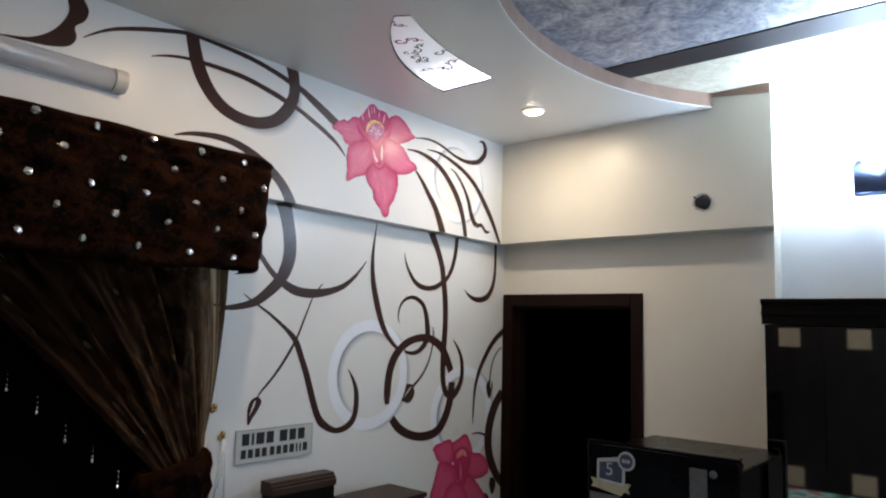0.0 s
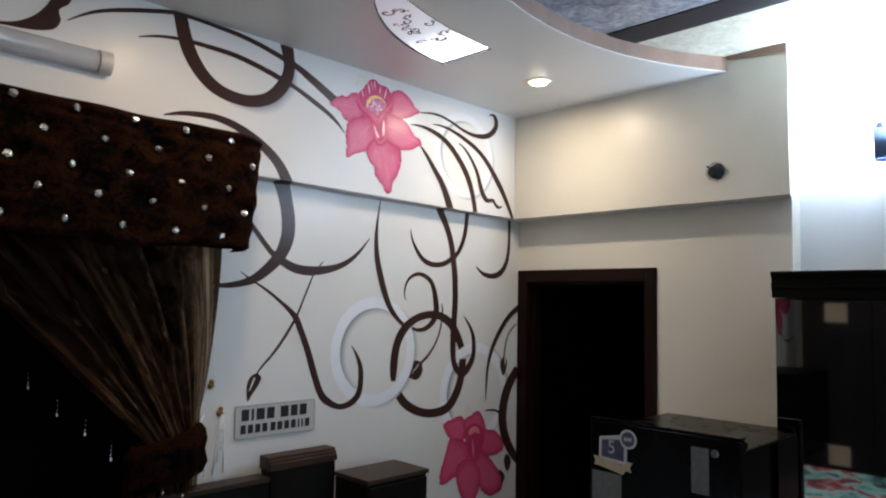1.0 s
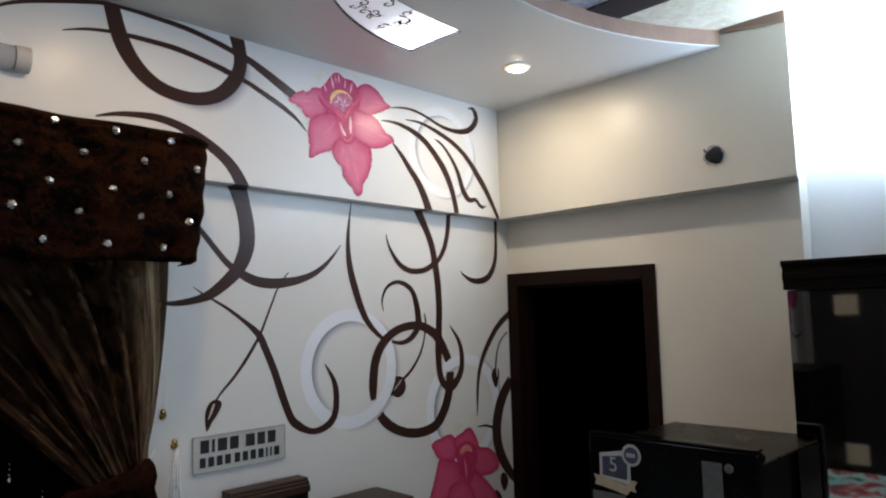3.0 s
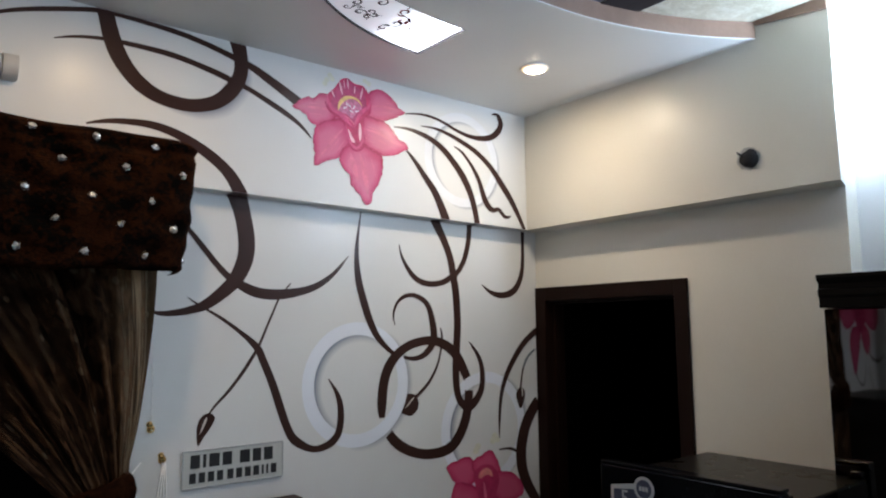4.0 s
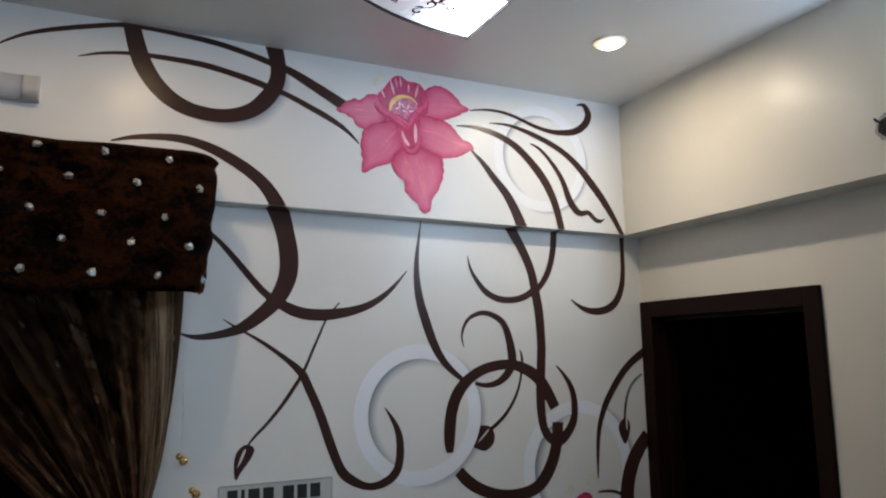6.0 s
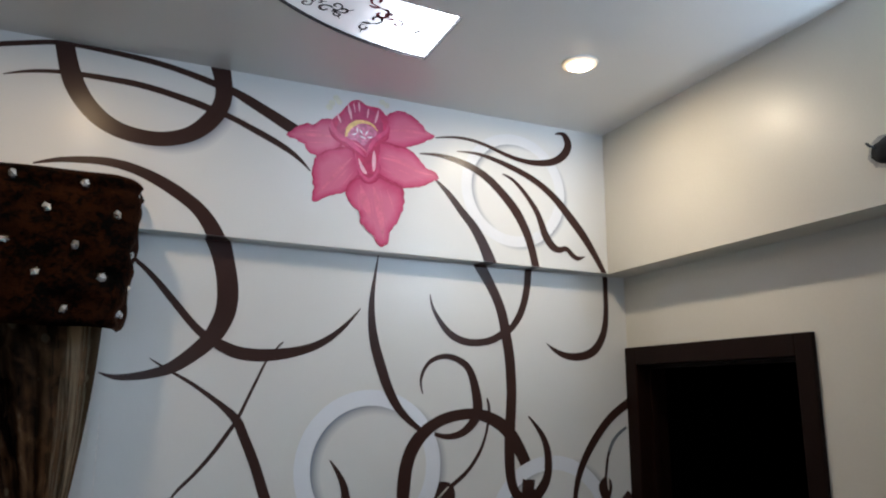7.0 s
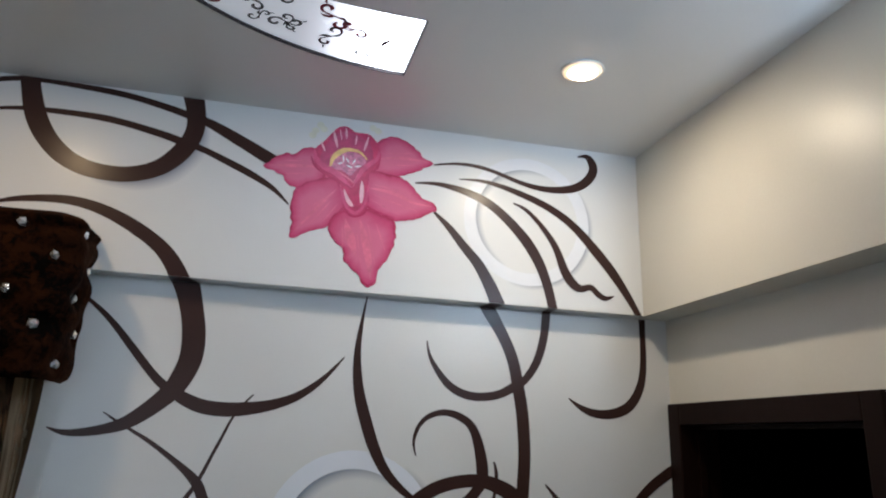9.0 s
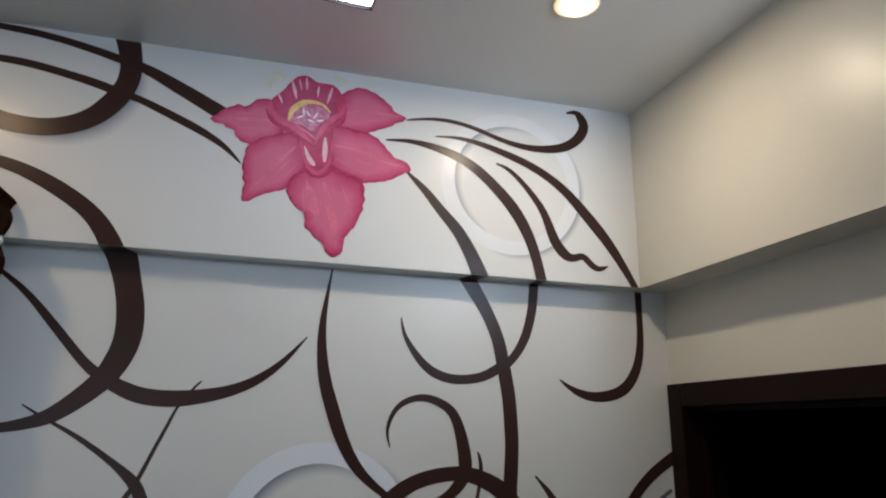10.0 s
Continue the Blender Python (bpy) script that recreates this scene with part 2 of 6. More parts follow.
def velvet_mat():
    """Crushed velvet: near-black pile with brown brushed patches."""
    m, nt, b = node_mat("crushed_brown_velvet")
    co = nt.nodes.new("ShaderNodeTexCoord")
    mp = nt.nodes.new("ShaderNodeMapping")
    mp.inputs["Scale"].default_value = (0.8, 1, 1.5)
    a, c = nt.nodes.new("ShaderNodeTexNoise"), nt.nodes.new("ShaderNodeTexNoise")
    a.inputs["Scale"].default_value, a.inputs["Detail"].default_value, a.inputs["Roughness"].default_value = 8, 5, 0.6
    c.inputs["Scale"].default_value, c.inputs["Detail"].default_value = 90, 3
    nt.links.new(co.outputs["Object"], mp.inputs[0])
    for n in (a, c):
        nt.links.new(mp.outputs[0], n.inputs["Vector"])
    ramp = nt.nodes.new("ShaderNodeValToRGB")
    e = ramp.color_ramp.elements
    e[0].position, e[0].color, e[1].position, e[1].color = 0.77, (0.0006, 0.0003, 0.0002, 1), 1.0, (0.017, 0.0050, 0.0015, 1)
    fine = nt.nodes.new("ShaderNodeTexNoise")
    fine.inputs["Scale"].default_value, fine.inputs["Detail"].default_value, fine.inputs["Distortion"].default_value = 46, 4, 0.8
    nt.links.new(co.outputs["Object"], fine.inputs["Vector"])
    both = nt.nodes.new("ShaderNodeMath")
    both.operation = "MULTIPLY_ADD"
    both.inputs[1].default_value = 0.75
    nt.links.new(fine.outputs["Fac"], both.inputs[0])
    nt.links.new(a.outputs["Fac"], both.inputs[2])
    nt.links.new(both.outputs[0], ramp.inputs[0])
    nt.links.new(ramp.outputs[0], b.inputs["Base Color"])
    b.inputs["Roughness"].default_value, b.inputs["Specular IOR Level"].default_value = 0.8, 0.03
    b.inputs["Sheen Weight"].default_value, b.inputs["Sheen Roughness"].default_value = 0.26, 0.30
    b.inputs["Sheen Tint"].default_value = (0.24, 0.075, 0.026, 1)
    bp = nt.nodes.new("ShaderNodeBump")
    bp.inputs["Strength"].default_value, bp.inputs["Distance"].default_value = 0.5, 0.006
    nt.links.new(c.outputs["Fac"], bp.inputs["Height"])
    nt.links.new(bp.outputs[0], b.inputs["Normal"])
    return m


VELVET = velvet_mat()


def texture_plaster(name, dark, mid, light, scale):
    """Trowelled two-tone metallic plaster of the raised ceiling."""
    m, nt, b = node_mat(name)
    co = nt.nodes.new("ShaderNodeTexCoord")
    a, c = nt.nodes.new("ShaderNodeTexNoise"), nt.nodes.new("ShaderNodeTexNoise")
    a.inputs["Scale"].default_value, c.inputs["Scale"].default_value = scale, scale * 7
    a.inputs["Detail"].default_value, c.inputs["Detail"].default_value = 8, 5
    a.inputs["Roughness"].default_value = 0.72
    a.inputs["Distortion"].default_value = 1.2
    mix = nt.nodes.new("ShaderNodeMath")
    mix.operation = "MULTIPLY_ADD"
    mix.inputs[1].default_value = 0.4
    ramp = nt.nodes.new("ShaderNodeValToRGB")
    e = ramp.color_ramp.elements
    e[0].position, e[0].color, e[1].position, e[1].color = 0.50, (*dark, 1), 0.88, (*light, 1)
    k = e.new(0.68)
    k.color = (*mid, 1)
    for n in (a, c):
        nt.links.new(co.outputs["Object"], n.inputs["Vector"])
    nt.links.new(c.outputs["Fac"], mix.inputs[0])
    nt.links.new(a.outputs["Fac"], mix.inputs[2])
    nt.links.new(mix.outputs[0], ramp.inputs[0])
    nt.links.new(ramp.outputs[0], b.inputs["Base Color"])
    b.inputs["Roughness"].default_value, b.inputs["Metallic"].default_value = 0.42, 0.15
    bp = nt.nodes.new("ShaderNodeBump")
    bp.inputs["Strength"].default_value, bp.inputs["Distance"].default_value = 0.5, 0.006
    nt.links.new(mix.outputs[0], bp.inputs["Height"])
    nt.links.new(bp.outputs[0], b.inputs["Normal"])
    return m


# One plaster twice, with each side's light put into its colour.
SILVERLIT = texture_plaster("silver_lit_plaster", (0.09, 0.10, 0.15), (0.31, 0.32, 0.38), (0.64, 0.62, 0.60), 6)
SANDLIT = texture_plaster("sand_lit_plaster", (0.50, 0.45, 0.33), (0.62, 0.57, 0.44), (0.76, 0.73, 0.62), 9)


def petal_mat(name, deep, mid, pale):
    """Petal paint blended by brush: deep at the rim, paler towards the middle, with soft streaks."""
    m = surface(name, mid, 0.29, spec=0.22, vary=0.1, scale=9, fine=80, bump=0.02)
    nt = m.node_tree
    b = nt.nodes["Principled BSDF"]
    at = nt.nodes.new("ShaderNodeAttribute")
    at.attribute_name = "inward"
    co = nt.nodes.new("ShaderNodeTexCoord")
    nz = nt.nodes.new("ShaderNodeTexNoise")
    nz.inputs["Scale"].default_value, nz.inputs["Detail"].default_value, nz.inputs["Distortion"].default_value = 10, 3, 1.0
    nt.links.new(co.outputs["Object"], nz.inputs["Vector"])
    add = nt.nodes.new("ShaderNodeMath")
    add.operation = "MULTIPLY_ADD"
    add.inputs[1].default_value = 0.55
    nt.links.new(nz.outputs["Fac"], add.inputs[0])
    nt.links.new(at.outputs["Fac"], add.inputs[2])
    r = nt.nodes.new("ShaderNodeValToRGB")
    e = r.color_ramp.elements
    e[0].position, e[0].color, e[1].position, e[1].color = 0.28, (*deep, 1), 0.95, (*pale, 1)
    e.new(0.46).color = (*mid, 1)
    nt.links.new(add.outputs[0], r.inputs[0])
    nt.links.new(r.outputs[0], b.inputs["Base Color"])
    return m


PINK = petal_mat("mural_pink", (0.40, 0.026, 0.085), (0.58, 0.076, 0.182), (0.67, 0.165, 0.275))
LIPPINK = surface("mural_lip_pink", (0.64, 0.105, 0.225), 0.29, spec=0.22, vary=0.2, scale=24, fine=90)
CUPPINK = surface("mural_cup_pink", (0.55, 0.058, 0.145), 0.29, spec=0.22, vary=0.3, scale=18, fine=90, bump=0.02)
PINKMID = surface("mural_mauve_pink", (0.50, 0.080, 0.175), 0.29, spec=0.22, vary=0.3, scale=20, fine=90)
PINKLOW = petal_mat("mural_crimson_pink", (0.38, 0.020, 0.08), (0.54, 0.042, 0.135), (0.62, 0.10, 0.20))
GLINTLOW = surface("mural_salmon", (0.72, 0.28, 0.24), 0.29, spec=0.22, vary=0.2, scale=30)


def sheet_mat():
    """Printed cotton: turquoise with pale, crimson and near-black brush marks."""
    m, nt, b = node_mat("printed_teal_sheet")
    co = nt.nodes.new("ShaderNodeTexCoord")
    n = nt.nodes.new("ShaderNodeTexNoise")
    n.inputs["Scale"].default_value, n.inputs["Detail"].default_value, n.inputs["Roughness"].default_value, n.inputs["Distortion"].default_value = 4.2, 8, 0.66, 0.8
    ramp = nt.nodes.new("ShaderNodeValToRGB")
    e = ramp.color_ramp.elements
    e[0].position, e[0].color, e[1].position, e[1].color = 0.36, (0.012, 0.020, 0.035, 1), 0.64, (0.03, 0.015, 0.03, 1)
    for p, c in ((0.42, (0.02, 0.05, 0.08, 1)), (0.44, (0.20, 0.55, 0.56, 1)), (0.51, (0.30, 0.66, 0.64, 1)), (0.53, (0.62, 0.45, 0.45, 1)), (0.56, (0.36, 0.04, 0.07, 1))):
        k = e.new(p)
        k.color = c
    nt.links.new(co.outputs["Object"], n.inputs["Vector"])
    nt.links.new(n.outputs["Fac"], ramp.inputs[0])
    nt.links.new(ramp.outputs[0], b.inputs["Base Color"])
    b.inputs["Roughness"].default_value = 0.8
    return m


SHEET = sheet_mat()


def lightbox_mat():
    """The lit diffuser of the ceiling box: its bulb sits towards one end."""
    m, nt, b = node_mat("lit_diffuser")
    co = nt.nodes.new("ShaderNodeTexCoord")
    sep = nt.nodes.new("ShaderNodeSeparateXYZ")
    nt.links.new(co.outputs["Object"], sep.inputs[0])

    def spread(x0, x1, lo, hi):
        r = nt.nodes.new("ShaderNodeMapRange")
        for key, value in (("From Min", x0), ("From Max", x1), ("To Min", lo), ("To Max", hi)):
            r.inputs[key].default_value = value
        nt.links.new(sep.outputs["X"], r.inputs[0])
        return r.outputs[0]
    pw, total = nt.nodes.new("ShaderNodeMath"), nt.nodes.new("ShaderNodeMath")
    pw.operation, total.operation = "POWER", "MULTIPLY_ADD"
    pw.inputs[1].default_value, total.inputs[1].default_value = 4.0, GLASS_GLOW
    nt.links.new(spread(-0.25, 0.10, 0.0, 1.0), pw.inputs[0])
    nt.links.new(pw.outputs[0], total.inputs[0])
    nt.links.new(spread(-0.65, 0.10, 0.20, 0.70), total.inputs[2])
    nt.links.new(total.outputs[0], b.inputs["Emission Strength"])
    b.inputs["Emission Color"].default_value = (0.93, 0.96, 1.0, 1)
    b.inputs["Base Color"].default_value = (0.75, 0.75, 0.74, 1)
    b.inputs["Roughness"].default_value = 0.25
    return m


DIFFUSER = lightbox_mat()


# ---- builders ----
def thing(name, at, label, category, group="", kind=""):
    ob = new(name)
    ob.location = at
    ob.empty_display_size = 0.05
    return tagged(ob, label, category, group, kind)


def base_of(ob):
    v = Vector((0, 0, 0))
    while ob:
        v += ob.location
        ob = ob.parent
    return v


def part(name, bm, material, parent=None, label="", smooth=False, recalc=True):
    """Links a bmesh, drawn in the room's metres, as one mesh under a thing or a part."""
    if recalc:
        bmesh.ops.recalc_face_normals(bm, faces=bm.faces)
    if parent is not None:
        bmesh.ops.translate(bm, verts=bm.verts, vec=-base_of(parent))
    me = bpy.data.meshes.new(name)
    bm.to_mesh(me)
    bm.free()
    for m in material if isinstance(material, (list, tuple)) else [material]:
        me.materials.append(m)
    if smooth:
        for p in me.polygons:
            p.use_smooth = True
    ob = new(name, me)
    ob.parent = parent
    if label:
        ob["label"] = label
    return ob


def structure(name, bm, material, label, category, smooth=False):
    return tagged(part(name, bm, material, None, "", smooth), label, category, "", "structure")


def box(x0, x1, y0, y1, z0, z1, bevel=0.0, bm=None, seg=2):
    own = bmesh.new()
    bmesh.ops.create_cube(own, size=1)
    for v in own.verts:
        v.co = Vector((x0 if v.co.x < 0 else x1, y0 if v.co.y < 0 else y1, z0 if v.co.z < 0 else z1))
    if bevel:
        bmesh.ops.bevel(own, geom=own.edges[:], offset=bevel, segments=seg, affect="EDGES", profile=0.6)
    if bm is None:
        return own
    join(bm, own)
    return bm


def join(bm, other):
    idx = {}
    for v in other.verts:
        idx[v.index] = bm.verts.new(v.co)
    other.verts.index_update()
    for f in other.faces:
        try:
            nf = bm.faces.new([idx[v.index] for v in f.verts])
            nf.material_index, nf.smooth = f.material_index, f.smooth
        except ValueError:
            pass
    other.free()
    bm.verts.index_update()


def turned(points, segs=20, m=None, bm=None):
    """A turned body about z from (radius, height) pairs."""
    bm = bm or bmesh.new()
    m = m or Matrix()
    rings = []
    for r, h in points:
        rings.append([bm.verts.new(m @ Vector((r * math.cos(2 * math.pi * i / segs), r * math.sin(2 * math.pi * i / segs), h))) for i in range(segs)])
    for a, b in zip(rings, rings[1:]):
        for i in range(segs):
            bm.faces.new((a[i], a[(i + 1) % segs], b[(i + 1) % segs], b[i]))
    bm.faces.new(rings[0])
    bm.faces.new(rings[-1])
    bm.verts.index_update()
    return bm


def pipe(path, radius, segs=8, bm=None):
    """A round cord along a line of points."""
    bm = bm or bmesh.new()
    pts = [Vector(p) for p in path]
    rings = []
    for i, p in enumerate(pts):
        d = (pts[min(i + 1, len(pts) - 1)] - pts[max(i - 1, 0)]).normalized()
        a = d.cross(Vector((0.31, 0.93, 0.2))).normalized()
        b = d.cross(a)
        r = radius[i] if isinstance(radius, (list, tuple)) else radius
        rings.append([bm.verts.new(p + (a * math.cos(2 * math.pi * k / segs) + b * math.sin(2 * math.pi * k / segs)) * r) for k in range(segs)])
    for a, b in zip(rings, rings[1:]):
        for k in range(segs):
            bm.faces.new((a[k], a[(k + 1) % segs], b[(k + 1) % segs], b[k]))
    bm.faces.new(rings[0])
    bm.faces.new(rings[-1])
    bm.verts.index_update()
    return bm


def spline(points, per=7, closed=False):
    """A Catmull-Rom line through points of any dimension."""
    p = [np.array(q, float) for q in points]
    n = len(p)
    out = []
    for i in range(n if closed else n - 1):
        if closed:
            a, b, c, d = p[i - 1], p[i], p[(i + 1) % n], p[(i + 2) % n]
        else:
            a, b, c, d = p[max(i - 1, 0)], p[i], p[i + 1], p[min(i + 2, n - 1)]
        for k in range(per):
            t = k / per
            out.append(0.5 * (2 * b + (c - a) * t + (2 * a - 5 * b + 4 * c - d) * t * t + (3 * b - a - 3 * c + d) * t ** 3))
    if not closed:
        out.append(p[-1])
    return out


def prism(outline, lo, hi, axis="z", bm=None):
    """A flat outline pushed through between two heights along an axis."""
    own = bmesh.new()

    def at(p, h):
        return {"z": (p[0], p[1], h), "y": (p[0], h, p[1]), "x": (h, p[0], p[1])}[axis]
    a = [own.verts.new(at(p, lo)) for p in outline]
    b = [own.verts.new(at(p, hi)) for p in outline]
    own.faces.new(a)
    own.faces.new(b)
    for i in range(len(a)):
        own.faces.new((a[i], a[(i + 1) % len(a)], b[(i + 1) % len(b)], b[i]))
    own.verts.index_update()
    if bm is None:
        return own
    join(bm, own)
    return bm


def wall_with_hole(x0, x1, y0, y1, z0, z1, hole, along="x"):
    """A wall block with an opening (a0, a1, z0, z1) that goes through it."""
    a0, a1, h0, h1 = hole
    bm = bmesh.new()
    lo, hi = (x0, x1) if along == "x" else (y0, y1)
    for p0, p1, q0, q1 in ((lo, a0, z0, z1), (a1, hi, z0, z1), (a0, a1, z0, h0), (a0, a1, h1, z1)):
        if p1 - p0 > 1e-4 and q1 - q0 > 1e-4:
            box(*((p0, p1, y0, y1) if along == "x" else (x0, x1, p0, p1)), q0, q1, 0, bm)
    bmesh.ops.remove_doubles(bm, verts=bm.verts, dist=1e-5)
    return bm


# ---- the room's shell ----
YM, XD = 0.07, 0.14          # lower wall faces behind the two beams
ZB, ZC, ZR = 2.39, 3.07, 3.15  # beam underside, false ceiling, raised ceiling
XW, YS, XE = -6.15, -5.7, 0.25

structure("wall_north", wall_with_hole(XW - 0.15, XD + 0.16, YM, YM + 0.18, 0, 3.3, (-4.45, -2.21, 0.92, 2.33)), WALL, "white semi-gloss painted wall carrying the mural", "wall")
SAG = 0.0095   # the long beam's underside rises away from the corner, per metre


def beam_z(x):
    return ZB - SAG * min(x, 0.0)


bbm = box(XW, 0.0, 0.0, YM, ZB, 3.3, 0.003)
for v in bbm.verts:
    if v.co.z < 2.5:
        v.co.z += beam_z(v.co.x) - ZB
structure("beam_1", bbm, WALL, "white painted bulkhead beam along the mural wall", "beam")
structure("wall_east", wall_with_hole(XD, XD + 0.16, -1.684, YM, 0, 3.3, (-0.944, YM - 0.0005, 0.0, 2.055), "y"), CREAM, "cream painted wall with the dark doorway", "wall")
structure("beam_2", prism([(0.0, -1.722), (XD, -1.686), (XD, YM), (0.0, YM)], ZB, 3.3), CREAM, "cream painted bulkhead beam over the doorway", "beam")
structure("wall_recess", box(XE, XE + 0.15, YS, -1.6845, 0, 3.3), PALE, "pale painted wall set back behind the mirrored wardrobe", "wall")
structure("wall_west", box(XW - 0.15, XW, YS, YM, 0, 3.3), PLAIN, "plain painted wall at the far end of the room", "wall")
structure("wall_south", wall_with_hole(XW - 0.15, XE + 0.15, YS - 0.2, YS, 0, 3.3, (-4.2, -1.6, 1.0, 2.5)), PLAIN, "plain painted wall with an added window opening", "wall")

floor = structure("floor", box(XW, XE, YS, YM, -0.12, -0.006), GROUT, "grey grout bed under beige floor tiles", "floor")


def false_ceiling():
    """Slab with a round recess that runs out at the wall, and the opening of the light box."""
    bm = bmesh.new()
    cx, cy, r = CIRCLE
    a0 = math.atan2(-1.418 - cy, 0.0 - cx)
    a1 = -math.acos((XE - cx) / r) + 2 * math.pi
    arc = [(cx + r * math.cos(a0 + (a1 - a0) * i / 96), cy + r * math.sin(a0 + (a1 - a0) * i / 96)) for i in range(97)]
    arc[0] = (0.0, arc[0][1])
    outer = [(XW, 0.0), (0.0, 0.0)] + arc + [(XE, YS), (XW, YS)]
    edges = []
    for loop in (outer, LIGHTBOX):
        vs = [bm.verts.new((x, y, ZC)) for x, y in loop]
        edges += [bm.edges.new((vs[i], vs[(i + 1) % len(vs)])) for i in range(len(vs))]
    bmesh.ops.triangle_fill(bm, edges=edges, use_beauty=True, use_dissolve=False)
    res = bmesh.ops.extrude_face_region(bm, geom=bm.faces[:])
    bmesh.ops.translate(bm, verts=[v for v in res["geom"] if isinstance(v, bmesh.types.BMVert)], vec=(0, 0, ZR - ZC))
    return bm, arc


CIRCLE = (-1.044, -2.876, 1.796)
bx, by, br = -1.062, -1.404, 1.02
outer_arc = [(bx + br * math.cos(a), by + br * math.sin(a)) for a in np.linspace(radians(145), radians(90.8), 22)]
inner_arc = [(-1.044 + 2.135 * math.cos(a), -2.85 + 2.135 * math.sin(a)) for a in np.linspace(radians(90.7), radians(112.5), 18)]
LIGHTBOX = [(float(x), float(y)) for x, y in outer_arc + inner_arc]
cbm, ARC = false_ceiling()
structure("ceiling", cbm, CEIL, "grey-white glossy false ceiling with a round recess", "ceiling")

# raised ceiling: plaster either side of the dark strip, each coloured for its light
structure("ceiling_raised_1", box(XW, -0.69, YS, 0.0, ZR, ZR + 0.1), SILVERLIT, "trowelled raised ceiling plaster, silver-blue for the light on this side", "ceiling")
structure("ceiling_raised_2", box(-0.69, XE + 0.15, YS, 0.0, ZR, ZR + 0.1), SANDLIT, "trowelled raised ceiling plaster, sand-coloured for the light on this side", "ceiling")
structure("ceiling_strip", box(-0.69, -0.498, -4.6, -1.06, ZR - 0.005, ZR - 0.001, 0.001), BEAMWOOD, "dark flat wooden strip across the raised ceiling", "trim")


def fascia(lo, hi, off, name, material, label):
    bm = bmesh.new()
    cx, cy, r = CIRCLE
    prev = None
    for x, y in ARC:
        d = Vector((x - cx, y - cy, 0)).normalized()
        ring = [bm.verts.new((x - d.x * o, y - d.y * o, z)) for o, z in ((-0.001, lo), (off, lo), (off, hi), (-0.001, hi))]
        if prev:
            for k in range(4):
                bm.faces.new((prev[k], prev[(k + 1) % 4], ring[(k + 1) % 4], ring[k]))
        else:
            bm.faces.new(ring)
        prev = ring
    bm.faces.new(prev)
    structure(name, bm, material, label, "trim")


fascia(ZC + 0.0032, ZR - 0.0005, 0.006, "fascia_trim", FASCIA, "brown painted fascia round the ceiling recess")
fascia(ZC - 0.0008, ZC + 0.0032, 0.0065, "edge_trim", EDGE, "thin white edging under the round fascia")
# brown wedge in place of the shaded band atop the wall inside the recess
structure("shade_band_trim", prism([(-1.718, 3.098), (-1.424, 3.130), (-1.424, ZR - 0.0005), (-1.718, ZR - 0.0005)], -0.010, -0.0005, "x"), FASCIA, "brown wedge standing in for shade at the head of the wall", "trim")


# ---- doorway ----
door = tagged(new("door_1"), "open doorway with dark stained wooden frame into a passage painted black", "doorway", "", "structure")
for a, b_, z0, z1 in ((-0.944, -0.872, 0.0, 2.055), (-0.012, 0.0665, 0.0, 2.055), (-0.872, -0.012, 1.975, 2.055)):
    part("door_frame", box(XD - 0.018, XD + 0.15, a, b_, z0, z1, 0.005), DARKWOOD, door)
for a, b_, z0, z1 in ((-0.888, -0.872, 0.0, 1.975), (-0.012, 0.004, 0.0, 1.975), (-0.872, -0.012, 1.959, 1.975)):
    part("door_stop", box(XD + 0.05, XD + 0.08, a, b_, z0, z1, 0.002) if a < -0.88 or z0 > 1 else box(XD + 0.05, XD + 0.08, -0.028, -0.0125, z0, z1, 0.002), DARKWOOD, door)
# Passage surfaces are near-black: the darkness is put into their colour.
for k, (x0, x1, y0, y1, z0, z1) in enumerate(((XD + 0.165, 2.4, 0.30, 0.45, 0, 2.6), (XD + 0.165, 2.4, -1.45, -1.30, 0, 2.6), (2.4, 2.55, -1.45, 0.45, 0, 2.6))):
    structure("wall_passage_" + "abc"[k], box(x0, x1, y0, y1, z0, z1), PASSAGE, "passage wall behind the doorway, painted black for darkness", "wall")
structure("ceiling_passage", box(XD + 0.165, 2.55, -1.45, 0.45, 2.6, 2.75), PASSAGE, "passage ceiling painted black for darkness", "ceiling")
structure("floor_passage", box(XD + 0.163, 2.55, -1.45, 0.45, -0.12, -0.002), PASSAGE, "passage floor painted black for darkness", "floor")

# ---- windows ----
# Unseen window, added as the opening for the fill light.
win = tagged(new("added_window"), "unseen white framed window, added for fill light", "window", "", "structure")
for x0, x1, z0, z1 in ((-4.2, -4.14, 1.0, 2.5), (-1.66, -1.6, 1.0, 2.5), (-4.14, -1.66, 1.0, 1.06), (-4.14, -1.66, 2.44, 2.5), (-2.93, -2.87, 1.06, 2.44)):
    part("window_frame", box(x0, x1, YS - 0.14, YS - 0.08, z0, z1, 0.006), PVC, win)
for x0, x1 in ((-4.14, -2.93), (-2.87, -1.66)):
    pane = part("pane", box(x0, x1, YS - 0.115, YS - 0.105, 1.06, 2.44), GLASS, win)
    pane.visible_shadow = False
win2 = tagged(new("window_2"), "window behind the added black sheet", "window", "", "structure")
for x0, x1, z0, z1 in ((-4.45, -4.39, 0.92, 2.33), (-2.27, -2.21, 0.92, 2.33), (-4.39, -2.27, 0.92, 0.98), (-4.39, -2.27, 2.27, 2.33), (-3.42, -3.36, 0.98, 2.27)):
    part("window_frame", box(x0, x1, YM + 0.06, YM + 0.12, z0, z1, 0.006), DARKWOOD, win2)
